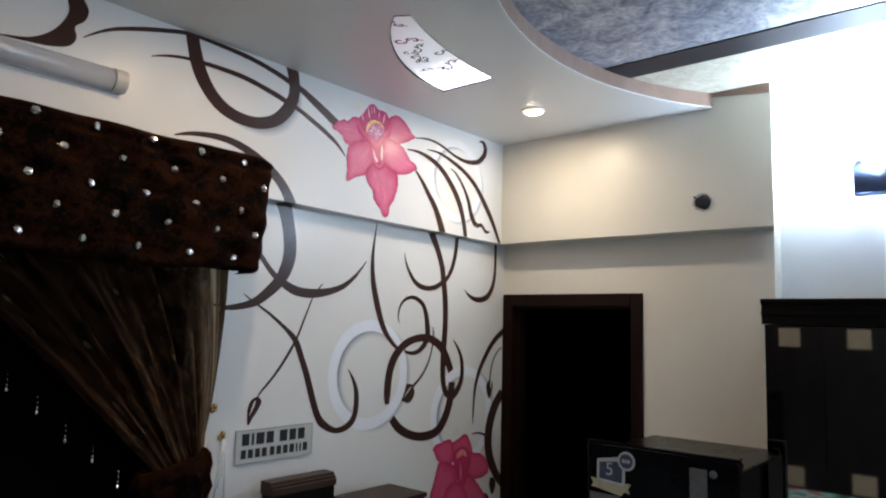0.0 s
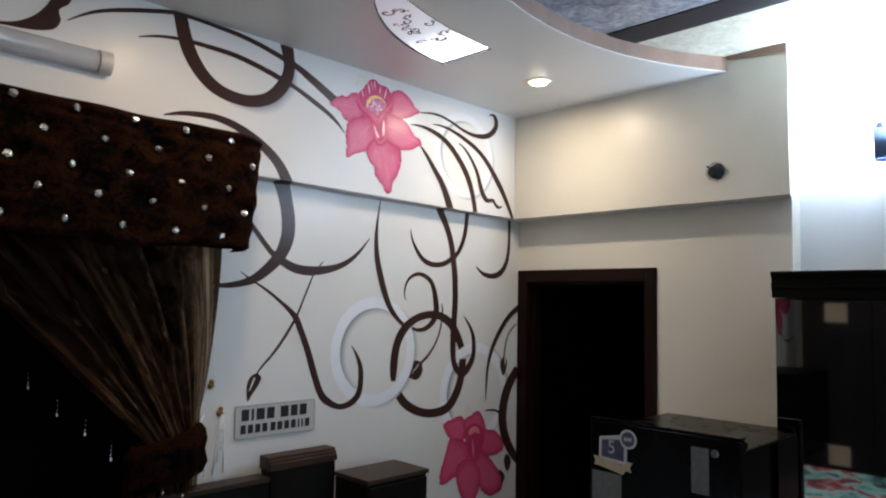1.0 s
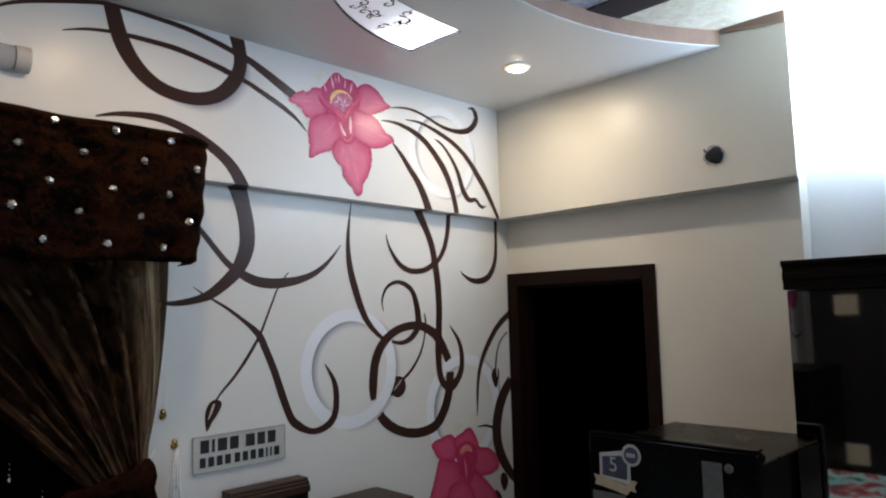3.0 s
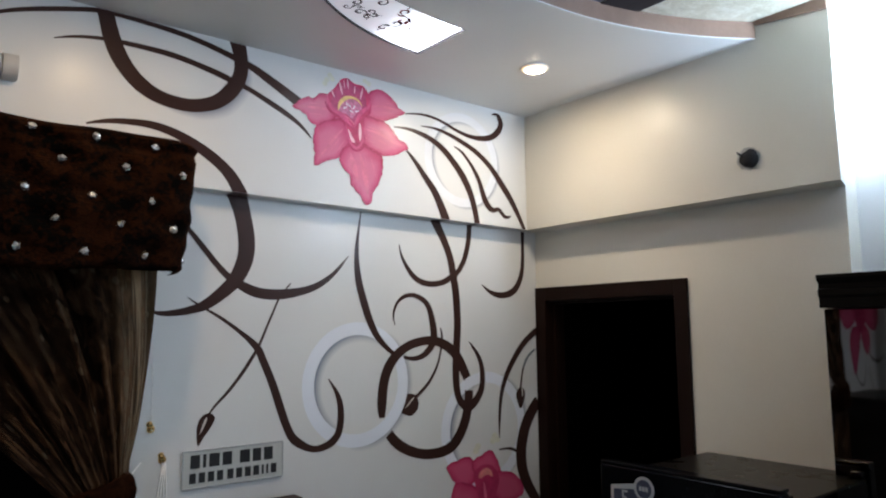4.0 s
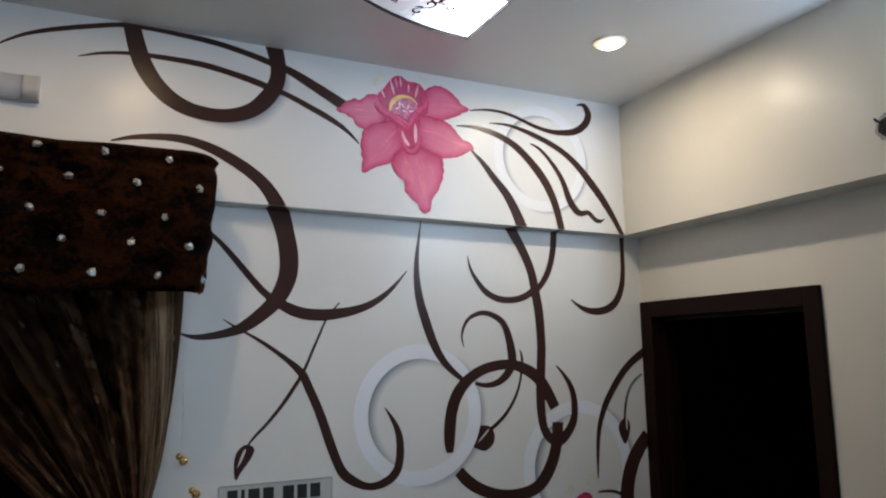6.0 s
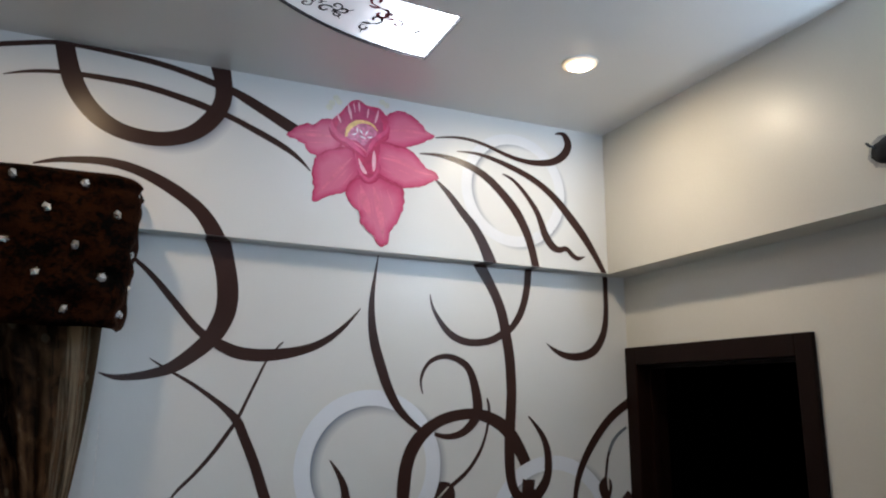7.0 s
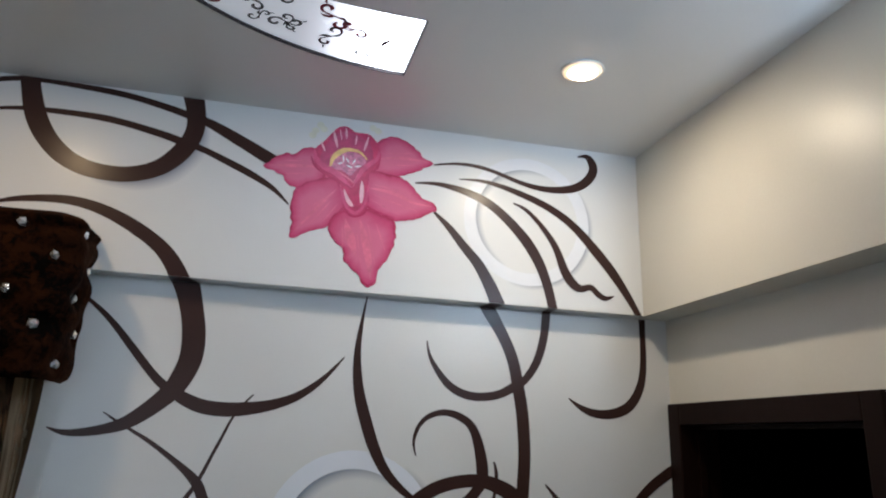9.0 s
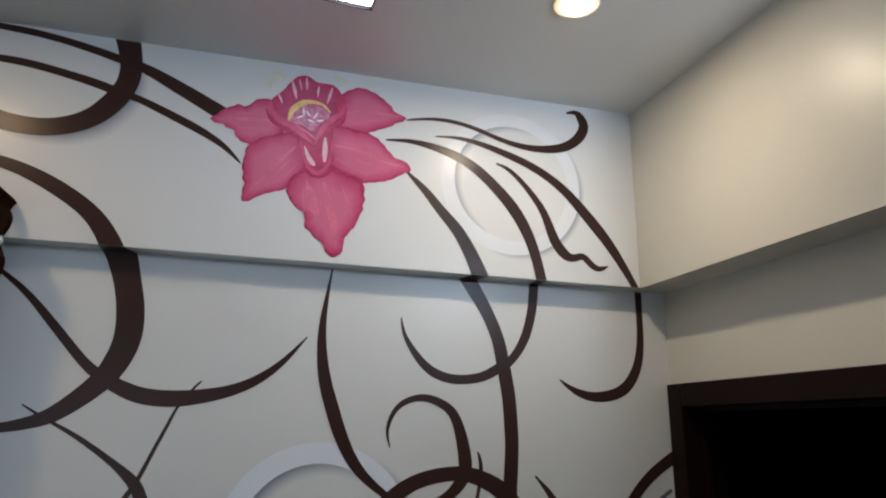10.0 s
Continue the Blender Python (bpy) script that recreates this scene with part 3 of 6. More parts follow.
for x0, x1 in ((-4.39, -3.42), (-3.36, -2.27)):
    part("pane", box(x0, x1, YM + 0.085, YM + 0.095, 0.98, 2.27), GLASS, win2)


# ---- the mural ----
mural = thing("wall_mural", (-1.2, 0.0, 1.9), "hand-painted mural of brown scrolls, white rings and pink flowers", "mural")
PLANE = {"U": 0.0, "L": YM}
layer = [0]
THIN = 0.55   # thickness of the paint layers


cuts = {"U": [], "L": []}


def stem(level, points, material=None, lift=0.0012):
    """A tapered painted scroll through (x, z, width) points, cut off at the ceiling and the beam's edge."""
    layer[0] += 1
    y = PLANE[level] - THIN * (lift + 0.00006 * layer[0])
    pts = spline(points, 8)
    for _ in range(9):
        pts = [pts[0]] + [(a + 2 * b + c) / 4 for a, b, c in zip(pts, pts[1:], pts[2:])] + [pts[-1]]
    bm = bmesh.new()
    prev = None
    for i, p in enumerate(pts):
        d = pts[min(i + 1, len(pts) - 1)][:2] - pts[max(i - 1, 0)][:2]
        d = d / (np.linalg.norm(d) + 1e-9)
        w = max(p[2], 0.002) / 2
        row = [bm.verts.new((p[0] - d[1] * w * s, y, p[1] + d[0] * w * s)) for s in (-1, 1)]
        if prev:
            bm.faces.new((prev[0], prev[1], row[1], row[0]))
        prev = row
    sides = [((0, 0, ZC - 0.0008), (0, 0, 1)), ((0, 0, ZB + 0.0006), (-SAG, 0, -1)), ((-0.0012, 0, 0), (1, 0, 0))] if level == "U" else [((0, 0, ZB - 0.0008), (SAG, 0, 1)), ((XD - 0.001, 0, 0), (1, 0, 0))]
    for at, away in sides:
        bmesh.ops.bisect_plane(bm, geom=bm.verts[:] + bm.edges[:] + bm.faces[:], plane_co=at, plane_no=away, clear_outer=True)
    edge = [v.co.x for v in bm.verts if abs(v.co.z - beam_z(v.co.x)) < 0.001]
    if material is None and len(edge) > 1 and max(edge) - min(edge) > 0.012:
        cuts[level].append((min(edge), max(edge)))
    part("painted_stem" if material is None else "painted_slate_stem", bm, material or STEM, mural)


def patch(level, outline, name, material, parent, lift=0.0, curve=True, label=""):
    """A flat painted shape with a smooth outline."""
    layer[0] += 1
    y = PLANE[level] - THIN * (0.0032 + lift) - 0.000004 * layer[0]
    pts = spline(outline, 4, True) if curve else outline
    bm = bmesh.new()
    vs = []
    for x, z in [(float(q[0]), float(q[1])) for q in pts]:
        vs.append(bm.verts.new((x, y, min(z, ZC - 0.001 if level == "U" else ZB - 0.001))))
    bm.faces.new(vs)
    bm.normal_update()
    bmesh.ops.triangulate(bm, faces=bm.faces[:], ngon_method="EAR_CLIP")
    bmesh.ops.dissolve_degenerate(bm, dist=0.00002, edges=bm.edges[:])
    return part(name, bm, material, parent, label)


def petal(level, outline, material, parent, lift=0.0, name="petal", frill=0.0022):
    """A painted petal with a frilled rim; it carries how far each point lies inward, for the blended paint."""
    y = PLANE[level] - THIN * (0.0032 + lift)
    pts = [np.array((float(q[0]), float(q[1]))) for q in spline(outline, 9, True)]
    mid = sum(pts) / len(pts)
    run, rim = 0.0, []
    for i, p in enumerate(pts):
        run += float(np.linalg.norm(p - pts[i - 1]))
        w = frill * (math.sin(run * 95 + 3 * math.sin(run * 21)) + 0.6 * math.sin(run * 190))
        d = (p - mid) / (np.linalg.norm(p - mid) + 1e-9)
        rim.append(p + d * w)
    bm = bmesh.new()
    inward = bm.verts.layers.float.new("inward")
    rings = []
    top = ZC - 0.001 if level == "U" else ZB - 0.001
    for k in (0.0, 0.06, 0.16, 0.35, 0.6, 0.85):
        ring = []
        for p in rim:
            q = p + (mid - p) * k
            v = bm.verts.new((q[0], y, min(q[1], top)))
            v[inward] = 1 - (1 - k) ** 2
            ring.append(v)
        rings.append(ring)
    n = len(rim)
    for a, b in zip(rings, rings[1:]):
        for i in range(n):
            bm.faces.new((a[i], a[(i + 1) % n], b[(i + 1) % n], b[i]))
    bm.faces.new(rings[-1])
    return part(name, bm, material, parent)


def annulus(level, cx, cz, r0, r1, a0, a1, name, material, lift, taper=False):
    y = PLANE[level] - THIN * lift
    bm = bmesh.new()
    prev = None
    for k in range(65):
        u = k / 64
        a = radians(a0 + (a1 - a0) * u)
        q = math.sin(math.pi * u) if taper else 1
        row = [bm.verts.new((cx + r * math.cos(a), y, cz + r * math.sin(a))) for r in (r1 - (r1 - r0) * q, r1)]
        for v in row:
            v.co.x = min(v.co.x, XD - 0.002)
            if level == "U":
                v.co.z = max(v.co.z, ZB + 0.001)
        if prev:
            bm.faces.new((prev[0], prev[1], row[1], row[0]))
        prev = row
    part(name, bm, material, mural)


def drop_shadow_mat():
    """The mural's airbrushed drop shadow: grey paint that thins out to the wall's own white."""
    m = surface("mural_airbrushed_shadow", (0.76, 0.76, 0.745), 0.29, spec=0.22, vary=0.03, scale=1.5, fine=140, bump=0.03)
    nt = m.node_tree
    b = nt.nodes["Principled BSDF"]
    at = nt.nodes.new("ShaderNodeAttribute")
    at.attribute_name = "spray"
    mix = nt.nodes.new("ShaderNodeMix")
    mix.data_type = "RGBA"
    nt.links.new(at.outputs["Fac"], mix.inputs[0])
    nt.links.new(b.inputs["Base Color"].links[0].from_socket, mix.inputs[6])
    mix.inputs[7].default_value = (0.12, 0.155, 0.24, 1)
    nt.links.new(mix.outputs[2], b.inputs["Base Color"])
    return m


AIRBRUSH = drop_shadow_mat()


def sprayed(level, edge, lift, strength, name="painted_drop_shadow"):
    """A band of airbrushed drop shadow: edge gives pairs of points, thick paint at the first and none at the second,
    and how strong.
    """
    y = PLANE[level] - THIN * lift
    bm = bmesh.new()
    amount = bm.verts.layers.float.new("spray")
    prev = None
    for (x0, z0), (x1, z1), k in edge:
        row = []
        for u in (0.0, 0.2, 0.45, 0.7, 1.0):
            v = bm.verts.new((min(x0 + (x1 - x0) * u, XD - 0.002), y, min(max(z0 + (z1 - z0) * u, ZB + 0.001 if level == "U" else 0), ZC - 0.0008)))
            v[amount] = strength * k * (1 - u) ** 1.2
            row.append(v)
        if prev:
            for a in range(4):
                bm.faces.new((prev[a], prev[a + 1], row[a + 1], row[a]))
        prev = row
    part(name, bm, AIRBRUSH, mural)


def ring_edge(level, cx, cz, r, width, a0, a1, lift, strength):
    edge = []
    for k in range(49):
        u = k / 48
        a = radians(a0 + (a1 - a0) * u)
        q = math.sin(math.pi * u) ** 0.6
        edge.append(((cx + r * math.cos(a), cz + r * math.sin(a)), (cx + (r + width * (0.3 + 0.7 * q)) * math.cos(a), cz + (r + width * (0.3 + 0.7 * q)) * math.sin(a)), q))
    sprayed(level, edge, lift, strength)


# white rings, each with a grey painted drop shadow that lifts it off the wall
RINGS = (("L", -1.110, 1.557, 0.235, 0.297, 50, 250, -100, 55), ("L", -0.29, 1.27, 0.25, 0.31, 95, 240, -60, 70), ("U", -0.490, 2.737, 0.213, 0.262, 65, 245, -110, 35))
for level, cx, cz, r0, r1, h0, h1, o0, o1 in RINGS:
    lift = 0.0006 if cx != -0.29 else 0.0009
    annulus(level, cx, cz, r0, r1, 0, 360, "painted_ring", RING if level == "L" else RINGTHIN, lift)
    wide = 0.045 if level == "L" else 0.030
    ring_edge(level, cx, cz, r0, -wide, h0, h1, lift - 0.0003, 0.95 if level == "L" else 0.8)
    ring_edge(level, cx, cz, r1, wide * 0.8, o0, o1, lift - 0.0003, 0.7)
# where the white rings pass over the brown ring
annulus("L", -1.110, 1.557, 0.235, 0.297, -62, -8, "painted_ring", RING, 0.0046)
annulus("L", -0.29, 1.27, 0.25, 0.31, 98, 122, "painted_ring", RING, 0.0046)

# airbrushed drop shadow painted beside and below the loop
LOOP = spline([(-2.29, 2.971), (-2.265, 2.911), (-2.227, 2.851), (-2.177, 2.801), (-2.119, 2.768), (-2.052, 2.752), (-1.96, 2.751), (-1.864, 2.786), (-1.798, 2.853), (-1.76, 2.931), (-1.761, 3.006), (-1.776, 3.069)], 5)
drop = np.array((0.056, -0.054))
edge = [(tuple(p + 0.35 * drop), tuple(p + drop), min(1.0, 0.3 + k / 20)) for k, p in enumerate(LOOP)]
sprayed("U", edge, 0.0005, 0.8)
stem("U", [(-2.32, 3.092, 0.062), (-2.305, 3.034, 0.062), (-2.288, 2.971, 0.066), (-2.265, 2.911, 0.068), (-2.227, 2.851, 0.065), (-2.177, 2.801, 0.063), (-2.119, 2.768, 0.059), (-2.052, 2.752, 0.056), (-1.96, 2.751, 0.056), (-1.864, 2.786, 0.059), (-1.798, 2.853, 0.066), (-1.76, 2.931, 0.063), (-1.761, 3.006, 0.065), (-1.776, 3.069, 0.071), (-1.789, 3.107, 0.072)])
stem("U", [(-2.755, 2.896, 0.004), (-2.656, 2.964, 0.014), (-2.52, 3.012, 0.019), (-2.423, 3.039, 0.019), (-2.347, 3.058, 0.019), (-2.261, 3.063, 0.02), (-2.155, 3.058, 0.02), (-2.059, 3.053, 0.023), (-1.962, 3.041, 0.023), (-1.853, 3.018, 0.026), (-1.794, 3.002, 0.028), (-1.72, 2.983, 0.033), (-1.643, 2.947, 0.041), (-1.555, 2.903, 0.046), (-1.479, 2.863, 0.049)])
stem("U", [(-2.484, 2.909, 0.004), (-2.412, 2.934, 0.012), (-2.319, 2.95, 0.015), (-2.237, 2.953, 0.02), (-2.145, 2.953, 0.022), (-2.05, 2.949, 0.025), (-1.951, 2.933, 0.025), (-1.85, 2.911, 0.028), (-1.797, 2.895, 0.028), (-1.725, 2.877, 0.023), (-1.636, 2.84, 0.026), (-1.549, 2.802, 0.026), (-1.467, 2.756, 0.019), (-1.411, 2.703, 0.005)])
stem("U", [(-2.361, 2.604, 0.006), (-2.292, 2.626, 0.018), (-2.206, 2.638, 0.025), (-2.116, 2.64, 0.032), (-2.021, 2.619, 0.038), (-1.922, 2.574, 0.046), (-1.833, 2.516, 0.049), (-1.784, 2.464, 0.055), (-1.752, 2.412, 0.06), (-1.728, 2.363, 0.063)])
stem("L", [(-1.755, 2.442, 0.087), (-1.73, 2.4, 0.086), (-1.704, 2.315, 0.076), (-1.687, 2.231, 0.078), (-1.686, 2.147, 0.076), (-1.71, 2.076, 0.07), (-1.75, 2.015, 0.06), (-1.846, 1.934, 0.046), (-1.912, 1.907, 0.034), (-1.979, 1.893, 0.027), (-2.046, 1.889, 0.018), (-2.095, 1.905, 0.004)])
stem("L", [(-2.075, 2.353, 0.009), (-2.043, 2.331, 0.012), (-1.962, 2.265, 0.019), (-1.877, 2.17, 0.026), (-1.791, 2.072, 0.028), (-1.735, 2.031, 0.036), (-1.687, 2.005, 0.044), (-1.632, 1.984, 0.047), (-1.554, 1.977, 0.048), (-1.477, 1.984, 0.043), (-1.398, 2, 0.035), (-1.318, 2.032, 0.029), (-1.238, 2.092, 0.019), (-1.167, 2.174, 0.004)])
stem("L", [(-1.936, 1.957, 0.003), (-1.903, 1.936, 0.008), (-1.849, 1.905, 0.01), (-1.803, 1.879, 0.013), (-1.765, 1.855, 0.015), (-1.686, 1.798, 0.02), (-1.625, 1.743, 0.034), (-1.601, 1.694, 0.035), (-1.55, 1.583, 0.037), (-1.511, 1.473, 0.039), (-1.466, 1.362, 0.038), (-1.427, 1.318, 0.04), (-1.345, 1.276, 0.028), (-1.262, 1.291, 0.037), (-1.21, 1.343, 0.037), (-1.203, 1.455, 0.034), (-1.228, 1.528, 0.021), (-1.27, 1.589, 0.005)])
stem("L", [(-1.47, 2.03, 0.005), (-1.494, 2.004, 0.008), (-1.533, 1.949, 0.008), (-1.552, 1.904, 0.01), (-1.583, 1.833, 0.011), (-1.617, 1.752, 0.013), (-1.654, 1.691, 0.016), (-1.703, 1.62, 0.015), (-1.76, 1.552, 0.013), (-1.806, 1.507, 0.011), (-1.833, 1.471, 0.006)])
stem("L", [(-1.097, 2.403, 0.004), (-1.111, 2.307, 0.013), (-1.121, 2.215, 0.023), (-1.119, 2.126, 0.032), (-1.105, 2.038, 0.04), (-1.078, 1.953, 0.043), (-1.047, 1.868, 0.041), (-1.001, 1.784, 0.034), (-0.938, 1.722, 0.025), (-0.889, 1.688, 0.02)])
stem("U", [(-0.87, 2.733, 0.01), (-0.808, 2.677, 0.027), (-0.75, 2.608, 0.035), (-0.696, 2.55, 0.042), (-0.656, 2.486, 0.048), (-0.626, 2.425, 0.054), (-0.601, 2.363, 0.059)])
stem("L", [(-0.645, 2.423, 0.059), (-0.62, 2.375, 0.055), (-0.568, 2.29, 0.046), (-0.526, 2.195, 0.046), (-0.507, 2.1, 0.049), (-0.49, 2.006, 0.049), (-0.484, 1.914, 0.049), (-0.482, 1.824, 0.048), (-0.494, 1.662, 0.05), (-0.495, 1.537, 0.047), (-0.483, 1.461, 0.043), (-0.452, 1.415, 0.044), (-0.399, 1.397, 0.051), (-0.343, 1.441, 0.046), (-0.309, 1.503, 0.04), (-0.308, 1.6, 0.034), (-0.339, 1.676, 0.024), (-0.401, 1.747, 0.006)])
stem("L", [(-0.97, 1.385, 0.031), (-0.972, 1.441, 0.055), (-0.961, 1.557, 0.055), (-0.923, 1.646, 0.055), (-0.856, 1.709, 0.048), (-0.773, 1.746, 0.045), (-0.66, 1.759, 0.045), (-0.574, 1.735, 0.052), (-0.502, 1.688, 0.058), (-0.448, 1.61, 0.057), (-0.414, 1.543, 0.052)])
stem("L", [(-0.404, 1.485, 0.06), (-0.413, 1.408, 0.06), (-0.431, 1.335, 0.062), (-0.472, 1.257, 0.062), (-0.542, 1.192, 0.057), (-0.672, 1.177, 0.05), (-0.789, 1.203, 0.049), (-0.879, 1.252, 0.053), (-0.929, 1.305, 0.05)])
stem("U", [(-0.947, 2.842, 0.006), (-0.871, 2.848, 0.015), (-0.796, 2.84, 0.024), (-0.713, 2.819, 0.031), (-0.63, 2.779, 0.036), (-0.549, 2.71, 0.04), (-0.483, 2.636, 0.045), (-0.436, 2.554, 0.042), (-0.408, 2.475, 0.039), (-0.391, 2.402, 0.039), (-0.382, 2.357, 0.039)])
stem("L", [(-0.378, 2.442, 0.036), (-0.388, 2.39, 0.036), (-0.397, 2.299, 0.034), (-0.425, 2.203, 0.033), (-0.462, 2.143, 0.03), (-0.498, 2.104, 0.027)])
stem("L", [(-0.865, 2.251, 0.004), (-0.854, 2.196, 0.013), (-0.817, 2.136, 0.023), (-0.767, 2.083, 0.03), (-0.689, 2.054, 0.031), (-0.59, 2.062, 0.031), (-0.525, 2.095, 0.034)])
stem("U", [(-0.774, 2.877, 0.004), (-0.69, 2.882, 0.013), (-0.604, 2.869, 0.02), (-0.504, 2.841, 0.027), (-0.396, 2.8, 0.03), (-0.29, 2.732, 0.035), (-0.195, 2.632, 0.043), (-0.129, 2.555, 0.041), (-0.07, 2.469, 0.033), (-0.025, 2.393, 0.026), (-0.007, 2.359, 0.024)])
stem("L", [(0.019, 2.448, 0.029), (0.03, 2.391, 0.029), (0.029, 2.321, 0.026), (0.028, 2.217, 0.028), (0.009, 2.115, 0.035), (-0.051, 2.032, 0.04), (-0.151, 2.005, 0.035), (-0.238, 2.022, 0.024), (-0.3, 2.063, 0.004)])
stem("U", [(-0.876, 2.924, 0.006), (-0.795, 2.94, 0.011), (-0.709, 2.941, 0.015), (-0.623, 2.925, 0.016), (-0.535, 2.897, 0.018), (-0.449, 2.88, 0.022), (-0.369, 2.879, 0.028), (-0.285, 2.896, 0.034), (-0.226, 2.937, 0.038), (-0.198, 2.987, 0.039), (-0.21, 3.026, 0.036), (-0.232, 3.044, 0.019), (-0.268, 3.036, 0.007)])
stem("U", [(-0.55, 2.803, 0.007), (-0.499, 2.784, 0.016), (-0.437, 2.727, 0.021), (-0.385, 2.66, 0.027), (-0.359, 2.606, 0.032), (-0.335, 2.54, 0.039), (-0.298, 2.492, 0.038), (-0.263, 2.48, 0.027), (-0.227, 2.491, 0.024), (-0.195, 2.462, 0.025), (-0.165, 2.448, 0.021), (-0.128, 2.461, 0.004)])
stem("L", [(-0.893, 1.839, 0.004), (-0.903, 1.877, 0.009), (-0.898, 1.915, 0.013), (-0.876, 1.957, 0.016), (-0.837, 1.984, 0.02), (-0.785, 1.994, 0.023), (-0.727, 1.977, 0.028), (-0.675, 1.931, 0.033), (-0.644, 1.804, 0.046), (-0.655, 1.737, 0.042), (-0.713, 1.681, 0.031), (-0.785, 1.666, 0.022), (-0.84, 1.679, 0.015)])
stem("L", [(-0.601, 1.824, 0.006), (-0.59, 1.778, 0.015), (-0.601, 1.695, 0.011), (-0.629, 1.614, 0.014), (-0.685, 1.535, 0.016), (-0.747, 1.485, 0.018), (-0.778, 1.465, 0.018)])
stem("L", [(0.136, 1.806, 0.041), (0.029, 1.739, 0.038), (-0.057, 1.647, 0.037), (-0.128, 1.544, 0.034), (-0.168, 1.439, 0.025), (-0.182, 1.32, 0.019), (-0.186, 1.212, 0.006)])
stem("L", [(0.114, 1.694, 0.012), (0.043, 1.644, 0.017), (0.006, 1.570, 0.015)], SLATESTEM, 0.0012)
stem("L", [(0.014, 1.59, 0.006), (0.002, 1.555, 0.014), (-0.011, 1.473, 0.013)])
stem("L", [(0.131, 1.394, 0.069), (0.031, 1.28, 0.079), (-0.02, 1.123, 0.082), (0.003, 0.975, 0.074), (0.096, 0.835, 0.06), (0.149, 0.786, 0.045)])
stem("L", [(-0.19, 1.147, 0.007), (-0.101, 1.145, 0.014), (-0.026, 1.109, 0.016)])
patch("U", [(-2.82, 3.031), (-2.812, 2.98), (-2.836, 2.922), (-2.877, 2.873), (-2.94, 2.834), (-3.029, 2.815), (-3.029, 2.811), (-2.957, 2.815), (-2.863, 2.825), (-2.802, 2.846), (-2.778, 2.885), (-2.786, 2.927), (-2.753, 2.961), (-2.742, 3.006), (-2.764, 3.044), (-2.775, 3.049)], "painted_curl", STEM, mural, 0.001)
patch("L", [(-1.874, 1.35), (-1.881, 1.414), (-1.869, 1.457), (-1.841, 1.478), (-1.815, 1.472), (-1.806, 1.453), (-1.823, 1.418), (-1.85, 1.383)], "painted_bud", STEM, mural, 0.0004)
patch("L", [(-0.891, 1.413), (-0.862, 1.449), (-0.826, 1.489), (-0.772, 1.486), (-0.748, 1.449), (-0.757, 1.407), (-0.798, 1.381), (-0.846, 1.396)], "painted_bud", STEM, mural, 0.0004)
patch("L", [(-0.014, 1.481), (-0.048, 1.449), (-0.044, 1.409), (-0.014, 1.358), (0.019, 1.416), (0.018, 1.461)], "painted_bud", STEM, mural, 0.0004)
patch("L", [(0.019, 0.846), (0.002, 0.801), (0.035, 0.735), (0.072, 0.783), (0.058, 0.829)], "painted_bud", STEM, mural, 0.0004)
patch("L", [(-0.039, 0.758), (-0.063, 0.726), (-0.024, 0.662), (0.011, 0.706)], "painted_bud", STEM, mural, 0.0004)
# pale slits of the buds
stem_slit = ((-1.842, 1.458, -1.868, 1.395), (-0.78, 1.47, -0.835, 1.418), (0.0, 1.475, 0.001, 1.42))
for x0, z0, x1, z1 in stem_slit:
    patch("L", [(x0 - 0.004, z0), (x0 + 0.004, z0), ((x0 + x1) / 2 + 0.006, (z0 + z1) / 2), (x1, z1), ((x0 + x1) / 2 - 0.004, (z0 + z1) / 2)], "painted_slit", SLIT, mural, 0.0009)
# upper flower: cup with petals round it
flower = patch("U", [(-1.335, 2.898), (-1.328, 2.936), (-1.299, 2.967), (-1.274, 3.003), (-1.25, 3.029), (-1.218, 3.036), (-1.185, 3.018), (-1.13, 3.014), (-1.095, 2.972), (-1.086, 2.926), (-1.101, 2.883), (-1.118, 2.868), (-1.129, 2.845), (-1.1295, 2.81), (-1.127, 2.762), (-1.129, 2.717), (-1.155, 2.695), (-1.187, 2.706), (-1.211, 2.752), (-1.226, 2.79), (-1.243, 2.819), (-1.289, 2.837), (-1.323, 2.864)], "flower", CUPPINK, mural, 0.0016, True, "pink painted flower")
petal("U", [(-1.51, 2.838), (-1.477, 2.875), (-1.438, 2.901), (-1.404, 2.898), (-1.369, 2.93), (-1.317, 2.932), (-1.283, 2.889), (-1.288, 2.821), (-1.347, 2.781), (-1.387, 2.769), (-1.429, 2.789), (-1.441, 2.809), (-1.472, 2.825)], PINK, flower, 0.0002)
petal("U", [(-1.116, 2.95), (-1.086, 3.001), (-1.042, 3.019), (-0.986, 3.005), (-0.952, 2.986), (-0.917, 2.948), (-0.878, 2.93), (-0.904, 2.91), (-0.948, 2.886), (-0.998, 2.861), (-1.046, 2.853), (-1.122, 2.864)], PINK, flower, 0.0004)
petal("U", [(-1.387, 2.769), (-1.299, 2.818), (-1.225, 2.806), (-1.212, 2.697), (-1.256, 2.645), (-1.285, 2.625), (-1.344, 2.602), (-1.382, 2.581), (-1.4, 2.585), (-1.396, 2.635), (-1.404, 2.698)], PINK, flower, 0.0006)
petal("U", [(-1.137, 2.867), (-1.024, 2.86), (-0.957, 2.827), (-0.922, 2.785), (-0.871, 2.766), (-0.863, 2.737), (-0.898, 2.72), (-0.941, 2.693), (-1.006, 2.682), (-1.06, 2.689), (-1.129, 2.722), (-1.151, 2.804)], PINK, flower, 0.0008)
